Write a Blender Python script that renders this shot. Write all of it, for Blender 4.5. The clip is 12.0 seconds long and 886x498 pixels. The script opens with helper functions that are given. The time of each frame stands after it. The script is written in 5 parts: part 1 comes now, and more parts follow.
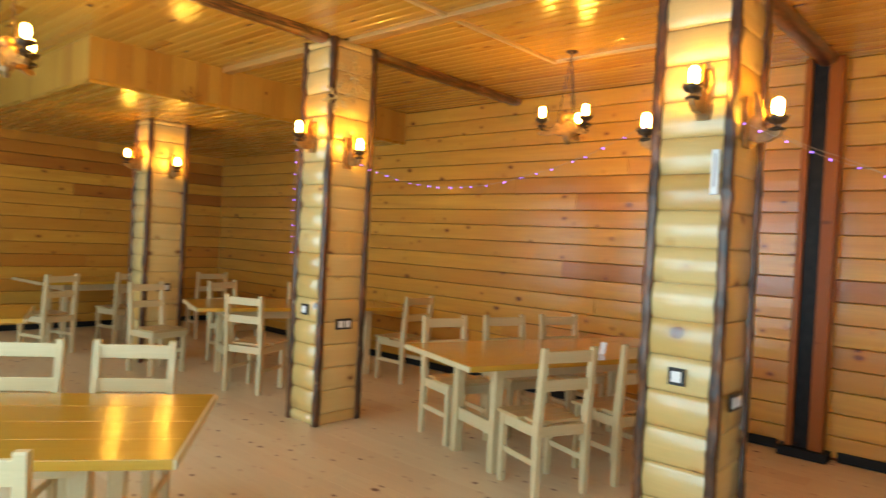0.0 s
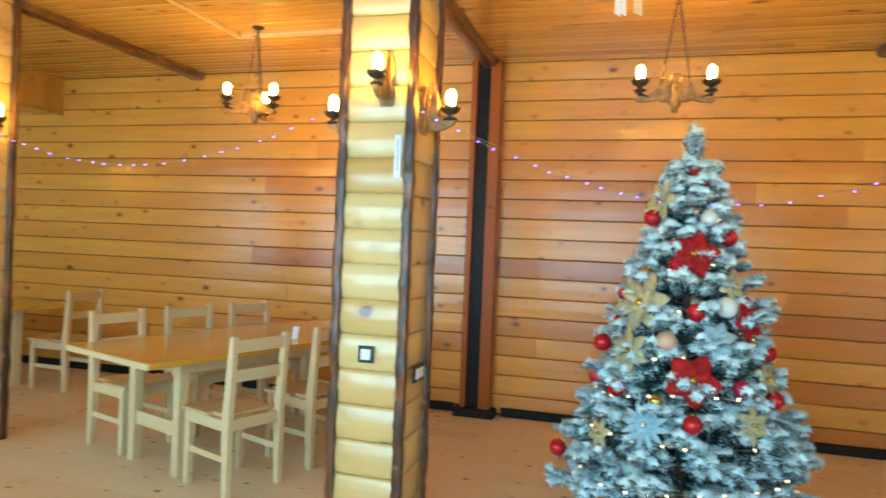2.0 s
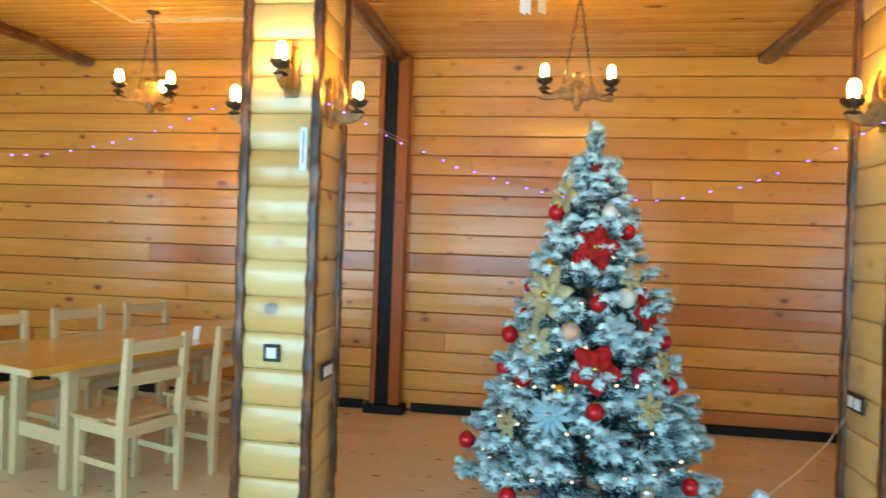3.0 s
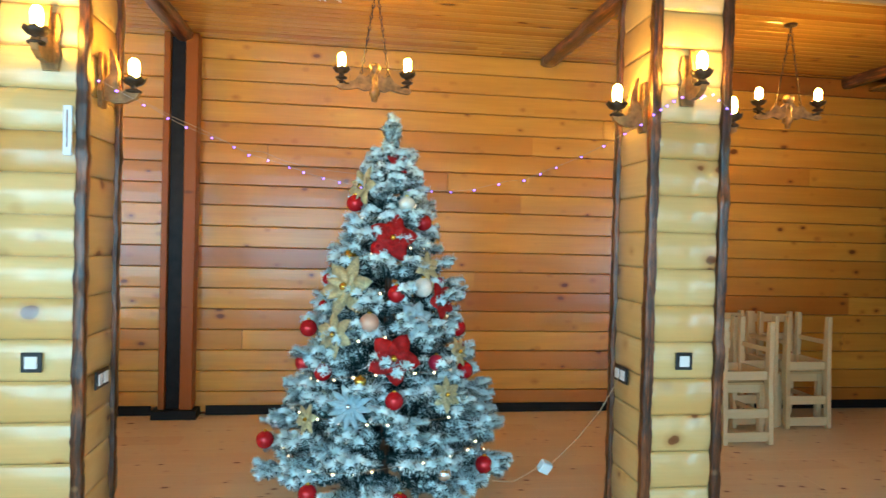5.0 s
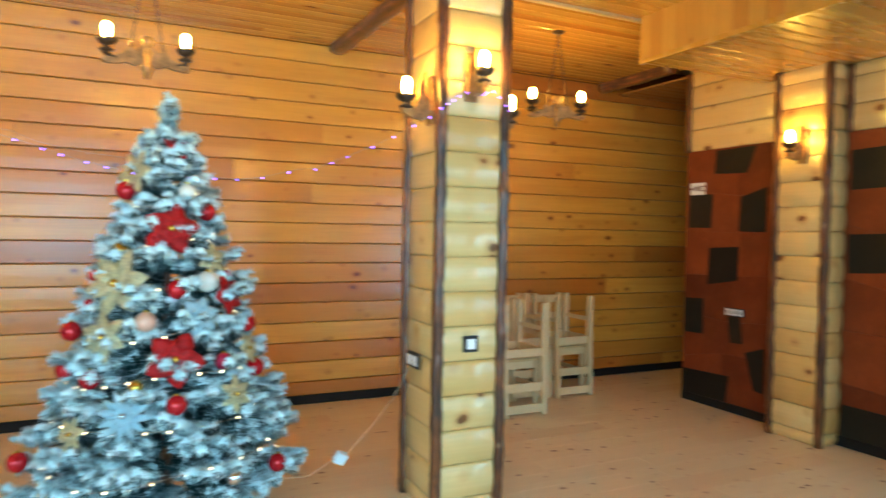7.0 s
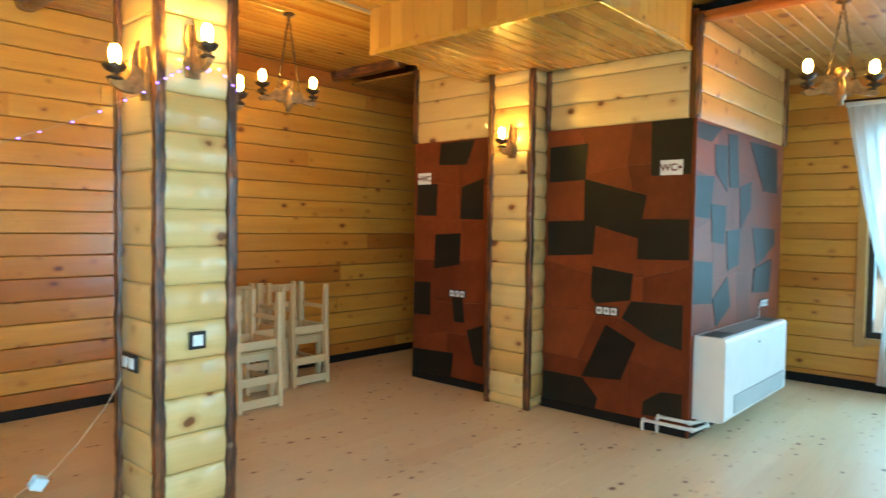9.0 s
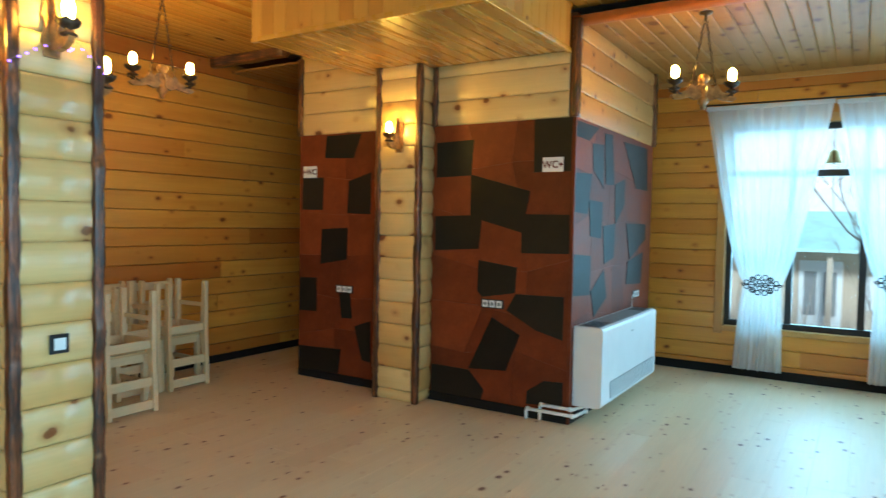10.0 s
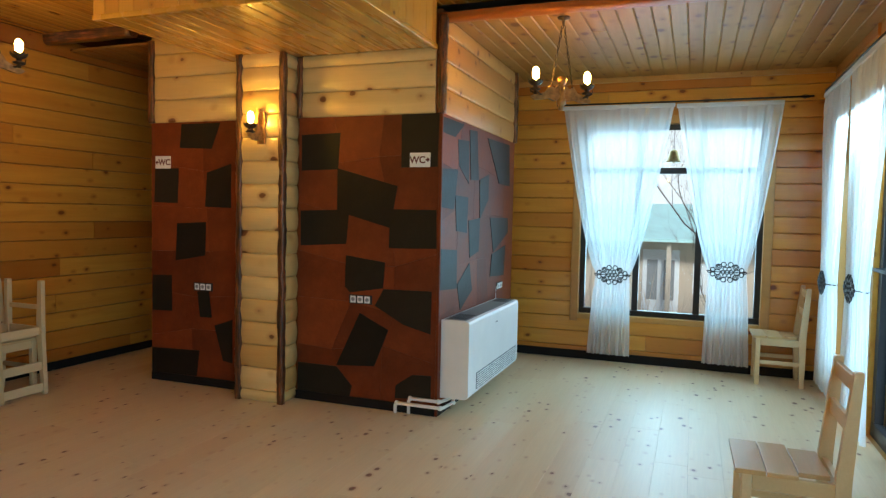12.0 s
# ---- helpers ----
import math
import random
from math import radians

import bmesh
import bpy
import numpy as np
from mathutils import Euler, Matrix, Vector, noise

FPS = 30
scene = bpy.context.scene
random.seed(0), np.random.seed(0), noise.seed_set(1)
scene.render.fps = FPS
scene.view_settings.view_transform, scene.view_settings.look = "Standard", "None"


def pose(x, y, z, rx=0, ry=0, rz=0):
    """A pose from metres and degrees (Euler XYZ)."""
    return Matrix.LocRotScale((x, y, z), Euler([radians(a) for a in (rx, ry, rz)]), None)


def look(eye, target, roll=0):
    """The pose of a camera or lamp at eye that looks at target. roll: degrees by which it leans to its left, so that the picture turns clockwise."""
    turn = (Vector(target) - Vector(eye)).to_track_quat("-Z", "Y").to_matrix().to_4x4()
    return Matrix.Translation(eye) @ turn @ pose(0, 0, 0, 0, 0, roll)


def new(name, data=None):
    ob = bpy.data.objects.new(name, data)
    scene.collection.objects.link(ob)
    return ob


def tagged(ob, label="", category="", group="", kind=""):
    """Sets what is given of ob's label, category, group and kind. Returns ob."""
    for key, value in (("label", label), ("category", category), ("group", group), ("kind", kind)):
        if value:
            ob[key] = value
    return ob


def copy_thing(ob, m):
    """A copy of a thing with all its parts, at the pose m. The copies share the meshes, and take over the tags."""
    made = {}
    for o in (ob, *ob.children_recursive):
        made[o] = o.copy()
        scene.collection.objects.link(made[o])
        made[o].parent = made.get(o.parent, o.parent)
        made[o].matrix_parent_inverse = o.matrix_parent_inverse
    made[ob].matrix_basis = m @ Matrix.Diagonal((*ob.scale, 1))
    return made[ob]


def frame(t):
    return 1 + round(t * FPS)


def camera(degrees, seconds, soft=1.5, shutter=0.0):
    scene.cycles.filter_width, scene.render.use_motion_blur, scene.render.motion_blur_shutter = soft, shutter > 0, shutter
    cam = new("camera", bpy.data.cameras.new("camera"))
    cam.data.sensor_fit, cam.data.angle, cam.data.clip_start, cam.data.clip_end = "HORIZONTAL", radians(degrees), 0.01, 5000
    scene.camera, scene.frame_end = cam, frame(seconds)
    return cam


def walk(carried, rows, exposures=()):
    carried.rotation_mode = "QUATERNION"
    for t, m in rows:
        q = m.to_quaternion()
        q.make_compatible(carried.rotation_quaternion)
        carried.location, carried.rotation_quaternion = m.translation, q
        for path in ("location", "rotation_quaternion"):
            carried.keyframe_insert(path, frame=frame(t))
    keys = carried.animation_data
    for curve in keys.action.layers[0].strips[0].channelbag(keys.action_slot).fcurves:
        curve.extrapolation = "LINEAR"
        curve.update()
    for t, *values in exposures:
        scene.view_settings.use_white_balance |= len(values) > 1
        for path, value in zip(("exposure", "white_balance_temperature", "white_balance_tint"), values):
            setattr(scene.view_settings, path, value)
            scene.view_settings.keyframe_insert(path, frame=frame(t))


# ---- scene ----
cam = camera(67.07, 12.0, soft=1.3, shutter=0.6)
PATH = [
    (0.0, pose(-0.018, -0.139, 1.464, 89.31, -3.04, 42.15)),
    (0.5, pose(-0.020, -0.109, 1.459, 89.35, -2.93, 34.59)),
    (1.0, pose(-0.029, -0.103, 1.452, 89.38, -2.63, 27.05)),
    (1.5, pose(-0.025, -0.085, 1.447, 89.42, -2.56, 23.14)),
    (2.0, pose(-0.043, -0.062, 1.444, 89.39, -2.32, 16.24)),
    (2.5, pose(-0.039, -0.059, 1.444, 89.35, -2.17, 12.37)),
    (3.0, pose(-0.040, -0.043, 1.437, 89.35, -2.04, 8.53)),
    (3.5, pose(-0.034, -0.031, 1.441, 89.16, -1.77, 2.17)),
    (5.5, pose(-0.003, 0.005, 1.434, 89.00, -1.31, -11.82)),
    (6.0, pose(-0.009, 0.012, 1.439, 88.81, -1.09, -16.13)),
    (6.5, pose(-0.007, 0.010, 1.441, 88.77, -1.18, -17.44)),
    (7.0, pose(-0.003, 0.029, 1.443, 88.55, -1.07, -25.84)),
    (9.0, pose(0.036, 0.059, 1.441, 87.91, -0.89, -48.19)),
    (9.5, pose(0.046, 0.068, 1.438, 87.77, -0.99, -53.28)),
    (10.0, pose(0.050, 0.080, 1.438, 87.64, -1.06, -57.88)),
    (10.5, pose(0.051, 0.114, 1.469, 87.15, -1.17, -63.56)),
    (11.0, pose(0.069, 0.116, 1.486, 86.87, -1.27, -69.73)),
    (11.5, pose(0.069, 0.109, 1.482, 86.92, -1.19, -69.51)),
    (12.0, pose(0.067, 0.111, 1.479, 86.95, -1.18, -69.40)),
]
EXPOSURES = [(0.0, -0.38, 7000, 17), (1.5, -0.14, 6350, 9), (2.5, 0.05, 5600, 1), (3.5, -0.28, 5800, 5), (5.5, -0.03, 5650, 3), (6.0, 0.05, 5600, 2), (7.0, 0.13, 5550, 2), (9.0, 0.15, 5500, 0), (9.5, -0.15, 5100, -3), (10.5, -0.32, 5600, 3), (11.0, -0.52, 5950, 8), (12.0, -0.58, 6050, 10)]
walk(cam, PATH, EXPOSURES)

# ---- world, sun, large lights ----
DAY = 1.95
world = bpy.data.worlds.new("sky")
scene.world = world
world.use_nodes = True
wn = world.node_tree
sky = wn.nodes.new("ShaderNodeTexSky")
sky.sky_type = "NISHITA"
sky.sun_disc = False
sky.sun_elevation, sky.sun_rotation = radians(37), radians(252)
wn.links.new(sky.outputs[0], wn.nodes["Background"].inputs[0])
wn.nodes["Background"].inputs[1].default_value = 0.15

sun = new("sun", bpy.data.lights.new("sun", "SUN"))
sun.data.energy, sun.data.angle, sun.data.color = 5.0, radians(14), (1.0, 0.96, 0.9)
sun.matrix_world = look((0, 0, 0), (0.75, 0.25, -0.6))

CEIL, CEIL_EAST = 2.965, 2.875
NORTH, SOUTH, EAST, WEST = 5.49, -1.06, 7.07, -10.0
SOUTH_WINDOWS = (-6.55, -3.45, -0.35)     # centres of the windows behind the walk
WIN_Z0, WIN_Z1 = 0.47, 2.412
SOUTH_W, SOUTH_Z0 = 2.90, 0.30
SIDE_X, SIDE_W = 2.45, 1.3


def area_light(name, m, w, h, watts, colour):
    lamp = bpy.data.lights.new(name, "AREA")
    lamp.shape, lamp.size, lamp.size_y, lamp.energy, lamp.color = "RECTANGLE", w, h, watts, colour
    ob = new(name, lamp)
    ob.matrix_world = m
    return ob


for wx in SOUTH_WINDOWS:
    area_light("window_daylight", look((wx, SOUTH - 0.24, 1.35), (wx, 3, -0.4)), 2.8, 2.0, 72 * DAY, (0.50, 0.83, 1.0))
area_light("window_daylight", look((SIDE_X, SOUTH - 0.24, 1.35), (SIDE_X, 1.6, -0.4)), 1.2, 2.0, 8 * DAY, (0.50, 0.83, 1.0))
area_light("window_daylight", look((5.5, SOUTH - 0.24, 1.3), (5.5, 3, -0.3)), 1.5, 2.1, 54 * DAY, (0.50, 0.83, 1.0))
area_light("window_daylight", look((EAST + 0.34, 0.355, 1.44), (3, 0.355, -0.2)), 1.6, 1.85, 50 * DAY, (0.50, 0.83, 1.0))


# ---- materials ----
def node(nt, kind, **sets):
    n = nt.nodes.new(kind)
    for k, v in sets.items():
        if k in n.inputs:
            n.inputs[k].default_value = v
    return n


def material(name):
    m = bpy.data.materials.new(name)
    m.use_nodes = True
    return m, m.node_tree, m.node_tree.nodes["Principled BSDF"]


def ramp(nt, fac, stops):
    r = nt.nodes.new("ShaderNodeValToRGB")
    e = r.color_ramp.elements
    while len(e) < len(stops):
        e.new(0.5)
    for k, (pos, col) in enumerate(stops):
        e[k].position, e[k].color = pos, (*col, 1)
    nt.links.new(fac, r.inputs[0])
    return r.outputs[0]


def mix(nt, fac, a, b, kind="MIX"):
    n = nt.nodes.new("ShaderNodeMix")
    n.data_type, n.blend_type = "RGBA", kind
    for sock, v in ((n.inputs[0], fac), (n.inputs[6], a), (n.inputs[7], b)):
        if hasattr(v, "is_linked"):
            nt.links.new(v, sock)
        elif isinstance(v, tuple):
            sock.default_value = (*v, 1)
        else:
            sock.default_value = v
    return n.outputs[2]


def maths(nt, op, a, b=0.0):
    n = nt.nodes.new("ShaderNodeMath")
    n.operation = op
    for sock, v in zip(n.inputs, (a, b)):
        if hasattr(v, "is_linked"):
            nt.links.new(v, sock)
        else:
            sock.default_value = v
    return n.outputs[0]


def wood(name, pale, deep, red, gloss=0.3, knots=0.07, knot_size=(2.2, 7.0), island=False, grain=1.0, bump=0.15, coat=0.3,
         spread=1.0, spec=0.5, coat_rough=0.2, up=False):
    """Lacquered pine: long grain on local x (on z with up), knots, a tone of its own for each board."""
    m, nt, bsdf = material(name)
    co = nt.nodes.new("ShaderNodeTexCoord").outputs["Object"]
    if island:
        rnd = nt.nodes.new("ShaderNodeNewGeometry").outputs["Random Per Island"]
    else:
        rnd = nt.nodes.new("ShaderNodeObjectInfo").outputs["Random"]
    jump = nt.nodes.new("ShaderNodeCombineXYZ")
    nt.links.new(maths(nt, "MULTIPLY", rnd, 37.0), jump.inputs[0])
    nt.links.new(maths(nt, "MULTIPLY", rnd, 91.0), jump.inputs[1])
    nt.links.new(maths(nt, "MULTIPLY", rnd, 53.0), jump.inputs[2])
    add = nt.nodes.new("ShaderNodeVectorMath")
    nt.links.new(co, add.inputs[0])
    nt.links.new(jump.outputs[0], add.inputs[1])
    pos = add.outputs[0]

    def stretched(sx, s):
        mp = nt.nodes.new("ShaderNodeMapping")
        mp.inputs["Scale"].default_value = (s, s, sx) if up else (sx, s, s)
        nt.links.new(pos, mp.inputs[0])
        return mp.outputs[0]

    broad = node(nt, "ShaderNodeTexNoise", Scale=1.0, Detail=4.0, Distortion=0.6)
    nt.links.new(stretched(0.9 * grain, 11 * grain), broad.inputs["Vector"])
    fine = node(nt, "ShaderNodeTexNoise", Scale=1.0, Detail=5.0, Distortion=0.3)
    nt.links.new(stretched(3.0 * grain, 75 * grain), fine.inputs["Vector"])
    blotch = node(nt, "ShaderNodeTexNoise", Scale=2.3, Detail=2.0)
    nt.links.new(pos, blotch.inputs["Vector"])
    tone = ramp(nt, rnd, [(0.0, pale), (0.5, tuple(p + (d - p) * 0.22 * spread for p, d in zip(pale, deep))),
                          (0.78, tuple(p + (d - p) * 0.72 * spread for p, d in zip(pale, deep))), (0.90, deep), (1.0, red)])
    tone = mix(nt, ramp(nt, broad.outputs[0], [(0.3, (0, 0, 0)), (0.72, (0.55, 0.55, 0.55))]), tone, deep)
    tone = mix(nt, maths(nt, "MULTIPLY", fine.outputs[0], 0.30), tone, tuple(c * 0.45 for c in deep))
    tone = mix(nt, maths(nt, "MULTIPLY", blotch.outputs[0], 0.18), tone, tuple(min(1, c * 1.2) for c in pale))
    vor = node(nt, "ShaderNodeTexVoronoi", Scale=1.0, Randomness=1.0)
    mp = nt.nodes.new("ShaderNodeMapping")
    mp.inputs["Scale"].default_value = (knot_size[0], knot_size[1], knot_size[1])
    nt.links.new(pos, mp.inputs[0])
    wob = node(nt, "ShaderNodeTexNoise", Scale=3.0, Detail=2.0)
    nt.links.new(mp.outputs[0], wob.inputs["Vector"])
    nt.links.new(mix(nt, 0.12, mp.outputs[0], wob.outputs["Color"], "ADD"), vor.inputs["Vector"])
    size = maths(nt, "ADD", vor.outputs["Distance"], maths(nt, "MULTIPLY", maths(nt, "SUBTRACT", blotch.outputs[0], 0.45), knots * 5.0))
    spot = ramp(nt, size, [(0.0, (1, 1, 1)), (knots * 0.95, (0.85, 0.85, 0.85)), (knots * 1.15, (0.12, 0.12, 0.12)), (knots * 1.5, (0, 0, 0))])
    halo = ramp(nt, size, [(0.0, (1, 1, 1)), (knots * 1.5, (0.45, 0.45, 0.45)), (knots * 2.6, (0, 0, 0))])
    tone = mix(nt, halo, tone, tuple(c * k for c, k in zip(deep, (0.7, 0.55, 0.5))))
    tone = mix(nt, spot, tone, (0.16, 0.045, 0.009))
    nt.links.new(tone, bsdf.inputs["Base Color"])
    rough = maths(nt, "ADD", maths(nt, "MULTIPLY", broad.outputs[0], 0.16), gloss - 0.06)
    nt.links.new(rough, bsdf.inputs["Roughness"])
    bsdf.inputs["Coat Weight"].default_value = coat
    bsdf.inputs["Coat Roughness"].default_value = coat_rough
    bsdf.inputs["Specular IOR Level"].default_value = spec
    bp = node(nt, "ShaderNodeBump", Strength=bump, Distance=0.004)
    nt.links.new(fine.outputs[0], bp.inputs["Height"])
    nt.links.new(bp.outputs[0], bsdf.inputs["Normal"])
    return m


def plain(name, colour, rough=0.5, metal=0.0, vary=0.15, scale=6.0, bump=0.0, coat=0.0, spec=0.5):
    m, nt, bsdf = material(name)
    n = node(nt, "ShaderNodeTexNoise", Scale=scale, Detail=5.0)
    nt.links.new(nt.nodes.new("ShaderNodeTexCoord").outputs["Object"], n.inputs["Vector"])
    dark = tuple(c * (1 - vary) for c in colour)
    lite = tuple(min(1, c * (1 + vary)) for c in colour)
    nt.links.new(ramp(nt, n.outputs[0], [(0.3, dark), (0.7, lite)]), bsdf.inputs["Base Color"])
    nt.links.new(maths(nt, "ADD", maths(nt, "MULTIPLY", n.outputs[0], 0.2), rough - 0.1), bsdf.inputs["Roughness"])
    bsdf.inputs["Metallic"].default_value = metal
    bsdf.inputs["Specular IOR Level"].default_value = spec
    bsdf.inputs["Coat Weight"].default_value = coat
    if bump:
        bp = node(nt, "ShaderNodeBump", Strength=bump, Distance=0.01)
        nt.links.new(n.outputs[0], bp.inputs["Height"])
        nt.links.new(bp.outputs[0], bsdf.inputs["Normal"])
    return m


def burnt(name, scale=(90, 90, 4), dark=(0.012, 0.005, 0.003), red=(0.16, 0.05, 0.012)):
    """Torched, brushed batten: dark ridges and red-brown streaks, pale knots here and there."""
    m, nt, bsdf = material(name)
    co = nt.nodes.new("ShaderNodeTexCoord").outputs["Object"]
    mp = nt.nodes.new("ShaderNodeMapping")
    mp.inputs["Scale"].default_value = scale
    nt.links.new(co, mp.inputs[0])
    streak = node(nt, "ShaderNodeTexNoise", Scale=1.0, Detail=4.0, Distortion=1.2)
    nt.links.new(mp.outputs[0], streak.inputs["Vector"])
    patch = node(nt, "ShaderNodeTexNoise", Scale=7.0, Detail=3.0)
    nt.links.new(co, patch.inputs["Vector"])
    both = maths(nt, "ADD", maths(nt, "MULTIPLY", streak.outputs[0], 0.65), maths(nt, "MULTIPLY", patch.outputs[0], 0.35))
    tone = ramp(nt, both, [(0.36, dark), (0.47, tuple((a + b) * 0.3 for a, b in zip(dark, red))), (0.56, red), (0.68, tuple(c * 2.2 for c in red))])
    knot = node(nt, "ShaderNodeTexVoronoi", Scale=6.0)
    nt.links.new(co, knot.inputs["Vector"])
    spot = ramp(nt, knot.outputs["Distance"], [(0.0, (1, 1, 1)), (0.08, (0.7, 0.7, 0.7)), (0.13, (0, 0, 0))])
    nt.links.new(mix(nt, spot, tone, (0.30, 0.17, 0.08)), bsdf.inputs["Base Color"])
    bsdf.inputs["Roughness"].default_value = 0.33
    bsdf.inputs["Specular IOR Level"].default_value = 0.5
    bsdf.inputs["Coat Weight"].default_value = 0.35
    bsdf.inputs["Coat Roughness"].default_value = 0.3
    bp = node(nt, "ShaderNodeBump", Strength=0.8, Distance=0.004)
    nt.links.new(streak.outputs[0], bp.inputs["Height"])
    nt.links.new(bp.outputs[0], bsdf.inputs["Normal"])
    return m


def glow(name, colour, strength):
    m, nt, bsdf = material(name)
    bsdf.inputs["Base Color"].default_value = (*colour, 1)
    bsdf.inputs["Emission Color"].default_value = (*colour, 1)
    bsdf.inputs["Emission Strength"].default_value = strength
    return m


def slab_stone(name, a, b, rough=0.45):
    """Split stone slabs: cloudy tone, specks, a tone of its own for each slab."""
    m, nt, bsdf = material(name)
    co = nt.nodes.new("ShaderNodeTexCoord").outputs["Object"]
    rnd = nt.nodes.new("ShaderNodeObjectInfo").outputs["Random"]
    big = node(nt, "ShaderNodeTexNoise", Scale=3.0, Detail=6.0, Roughness=0.65)
    nt.links.new(co, big.inputs["Vector"])
    small = node(nt, "ShaderNodeTexNoise", Scale=45.0, Detail=4.0)
    nt.links.new(co, small.inputs["Vector"])
    c = ramp(nt, maths(nt, "ADD", maths(nt, "MULTIPLY", big.outputs[0], 0.7), maths(nt, "MULTIPLY", rnd, 0.3)), [(0.25, a), (0.75, b)])
    c = mix(nt, maths(nt, "MULTIPLY", small.outputs[0], 0.4), c, tuple(x * 0.5 for x in a))
    nt.links.new(c, bsdf.inputs["Base Color"])
    nt.links.new(maths(nt, "ADD", maths(nt, "MULTIPLY", big.outputs[0], 0.25), rough - 0.12), bsdf.inputs["Roughness"])
    bsdf.inputs["Specular IOR Level"].default_value = 0.26
    bp = node(nt, "ShaderNodeBump", Strength=0.25, Distance=0.006)
    nt.links.new(small.outputs[0], bp.inputs["Height"])
    nt.links.new(bp.outputs[0], bsdf.inputs["Normal"])
    return m


def sheer(name):
    m = bpy.data.materials.new(name)
    m.use_nodes = True
    nt = m.node_tree
    nt.nodes.remove(nt.nodes["Principled BSDF"])
    weave = node(nt, "ShaderNodeTexNoise", Scale=900.0, Detail=1.0)
    nt.links.new(nt.nodes.new("ShaderNodeTexCoord").outputs["Object"], weave.inputs["Vector"])
    dif = node(nt, "ShaderNodeBsdfDiffuse", Color=(0.86, 0.9, 0.92, 1))
    tra = node(nt, "ShaderNodeBsdfTranslucent", Color=(0.9, 0.94, 0.96, 1))
    clear = node(nt, "ShaderNodeBsdfTransparent")
    body = node(nt, "ShaderNodeMixShader", Fac=0.45)
    nt.links.new(dif.outputs[0], body.inputs[1])
    nt.links.new(tra.outputs[0], body.inputs[2])
    both = nt.nodes.new("ShaderNodeMixShader")
    nt.links.new(maths(nt, "ADD", maths(nt, "MULTIPLY", weave.outputs[0], 0.2), 0.58), both.inputs[0])
    nt.links.new(clear.outputs[0], both.inputs[1])
    nt.links.new(body.outputs[0], both.inputs[2])
    nt.links.new(both.outputs[0], nt.nodes["Material Output"].inputs[0])
    return m


def glass(name):
    m = bpy.data.materials.new(name)
    m.use_nodes = True
    nt = m.node_tree
    nt.nodes.remove(nt.nodes["Principled BSDF"])
    clear = node(nt, "ShaderNodeBsdfTransparent", Color=(0.93, 0.97, 0.97, 1))
    shine = node(nt, "ShaderNodeBsdfGlossy", Roughness=0.02)
    both = nt.nodes.new("ShaderNodeMixShader")
    nt.links.new(node(nt, "ShaderNodeFresnel", IOR=1.45).outputs[0], both.inputs[0])
    nt.links.new(clear.outputs[0], both.inputs[1])
    nt.links.new(shine.outputs[0], both.inputs[2])
    nt.links.new(both.outputs[0], nt.nodes["Material Output"].inputs[0])
    return m


WALL_WOOD = wood("lacquered_pine_siding", (0.76, 0.39, 0.058), (0.50, 0.175, 0.022), (0.30, 0.068, 0.010), 0.3, 0.095, (4.6, 7.4), spread=0.85, coat=0.6, coat_rough=0.2, spec=0.4)
LOG_WOOD = wood("pine_half_log", (0.80, 0.585, 0.25), (0.69, 0.42, 0.125), (0.57, 0.29, 0.06), 0.3, 0.10, (4.0, 5.5), spread=0.9, coat=1.0, coat_rough=0.2)
BOARD_WOOD = wood("knotty_orange_pine", (0.64, 0.35, 0.10), (0.54, 0.25, 0.06), (0.45, 0.18, 0.04), 0.4, 0.12, (6.0, 6.0), spread=0.8, coat=0.15, coat_rough=0.35)
BOARD_WOOD_UP = wood("upright_pine_boards", (0.62, 0.33, 0.055), (0.50, 0.225, 0.032), (0.41, 0.155, 0.022), 0.35, 0.06, (6.0, 6.0), spread=0.8, coat=0.2, up=True)
CEIL_WOOD = wood("varnished_ceiling_pine", (0.64, 0.35, 0.055), (0.49, 0.215, 0.028), (0.39, 0.14, 0.018), 0.2, 0.085, (2.6, 8.0), island=True, coat=0.6)
SOFFIT_WOOD = wood("varnished_soffit_pine", (0.60, 0.32, 0.048), (0.47, 0.21, 0.027), (0.38, 0.14, 0.018), 0.25, 0.09, (3.0, 8.0), coat=0.5)
CEIL_MATT = wood("knotty_ceiling_pine", (0.43, 0.215, 0.046), (0.32, 0.13, 0.022), (0.25, 0.085, 0.013), 0.45, 0.15, (5.0, 8.0), island=True, coat=0.0, spec=0.3)
BEAM_WOOD = wood("stained_beam_wood", (0.20, 0.062, 0.012), (0.12, 0.033, 0.007), (0.07, 0.02, 0.006), 0.4, 0.05, (2, 5), coat=0.0, spec=0.25)
TRIM_WOOD = burnt("burnt_trim_wood")
BEAM_STREAK = burnt("stained_beam_streaks", (55, 3, 55), (0.05, 0.015, 0.005), (0.20, 0.066, 0.014))
CASING_WOOD = wood("pale_casing_pine", (0.56, 0.31, 0.09), (0.46, 0.22, 0.055), (0.38, 0.16, 0.04), 0.35, 0.04, coat=0.1)
POST_WOOD = wood("orange_post_pine", (0.38, 0.11, 0.014), (0.29, 0.075, 0.009), (0.22, 0.055, 0.008), 0.36, 0.05, coat=0.0, spec=0.25, up=True)
CHAIR_WOOD = wood("raw_pine_chair", (0.72, 0.57, 0.33), (0.66, 0.48, 0.24), (0.6, 0.42, 0.2), 0.42, 0.03, (5, 9), grain=2.0, coat=0.1)
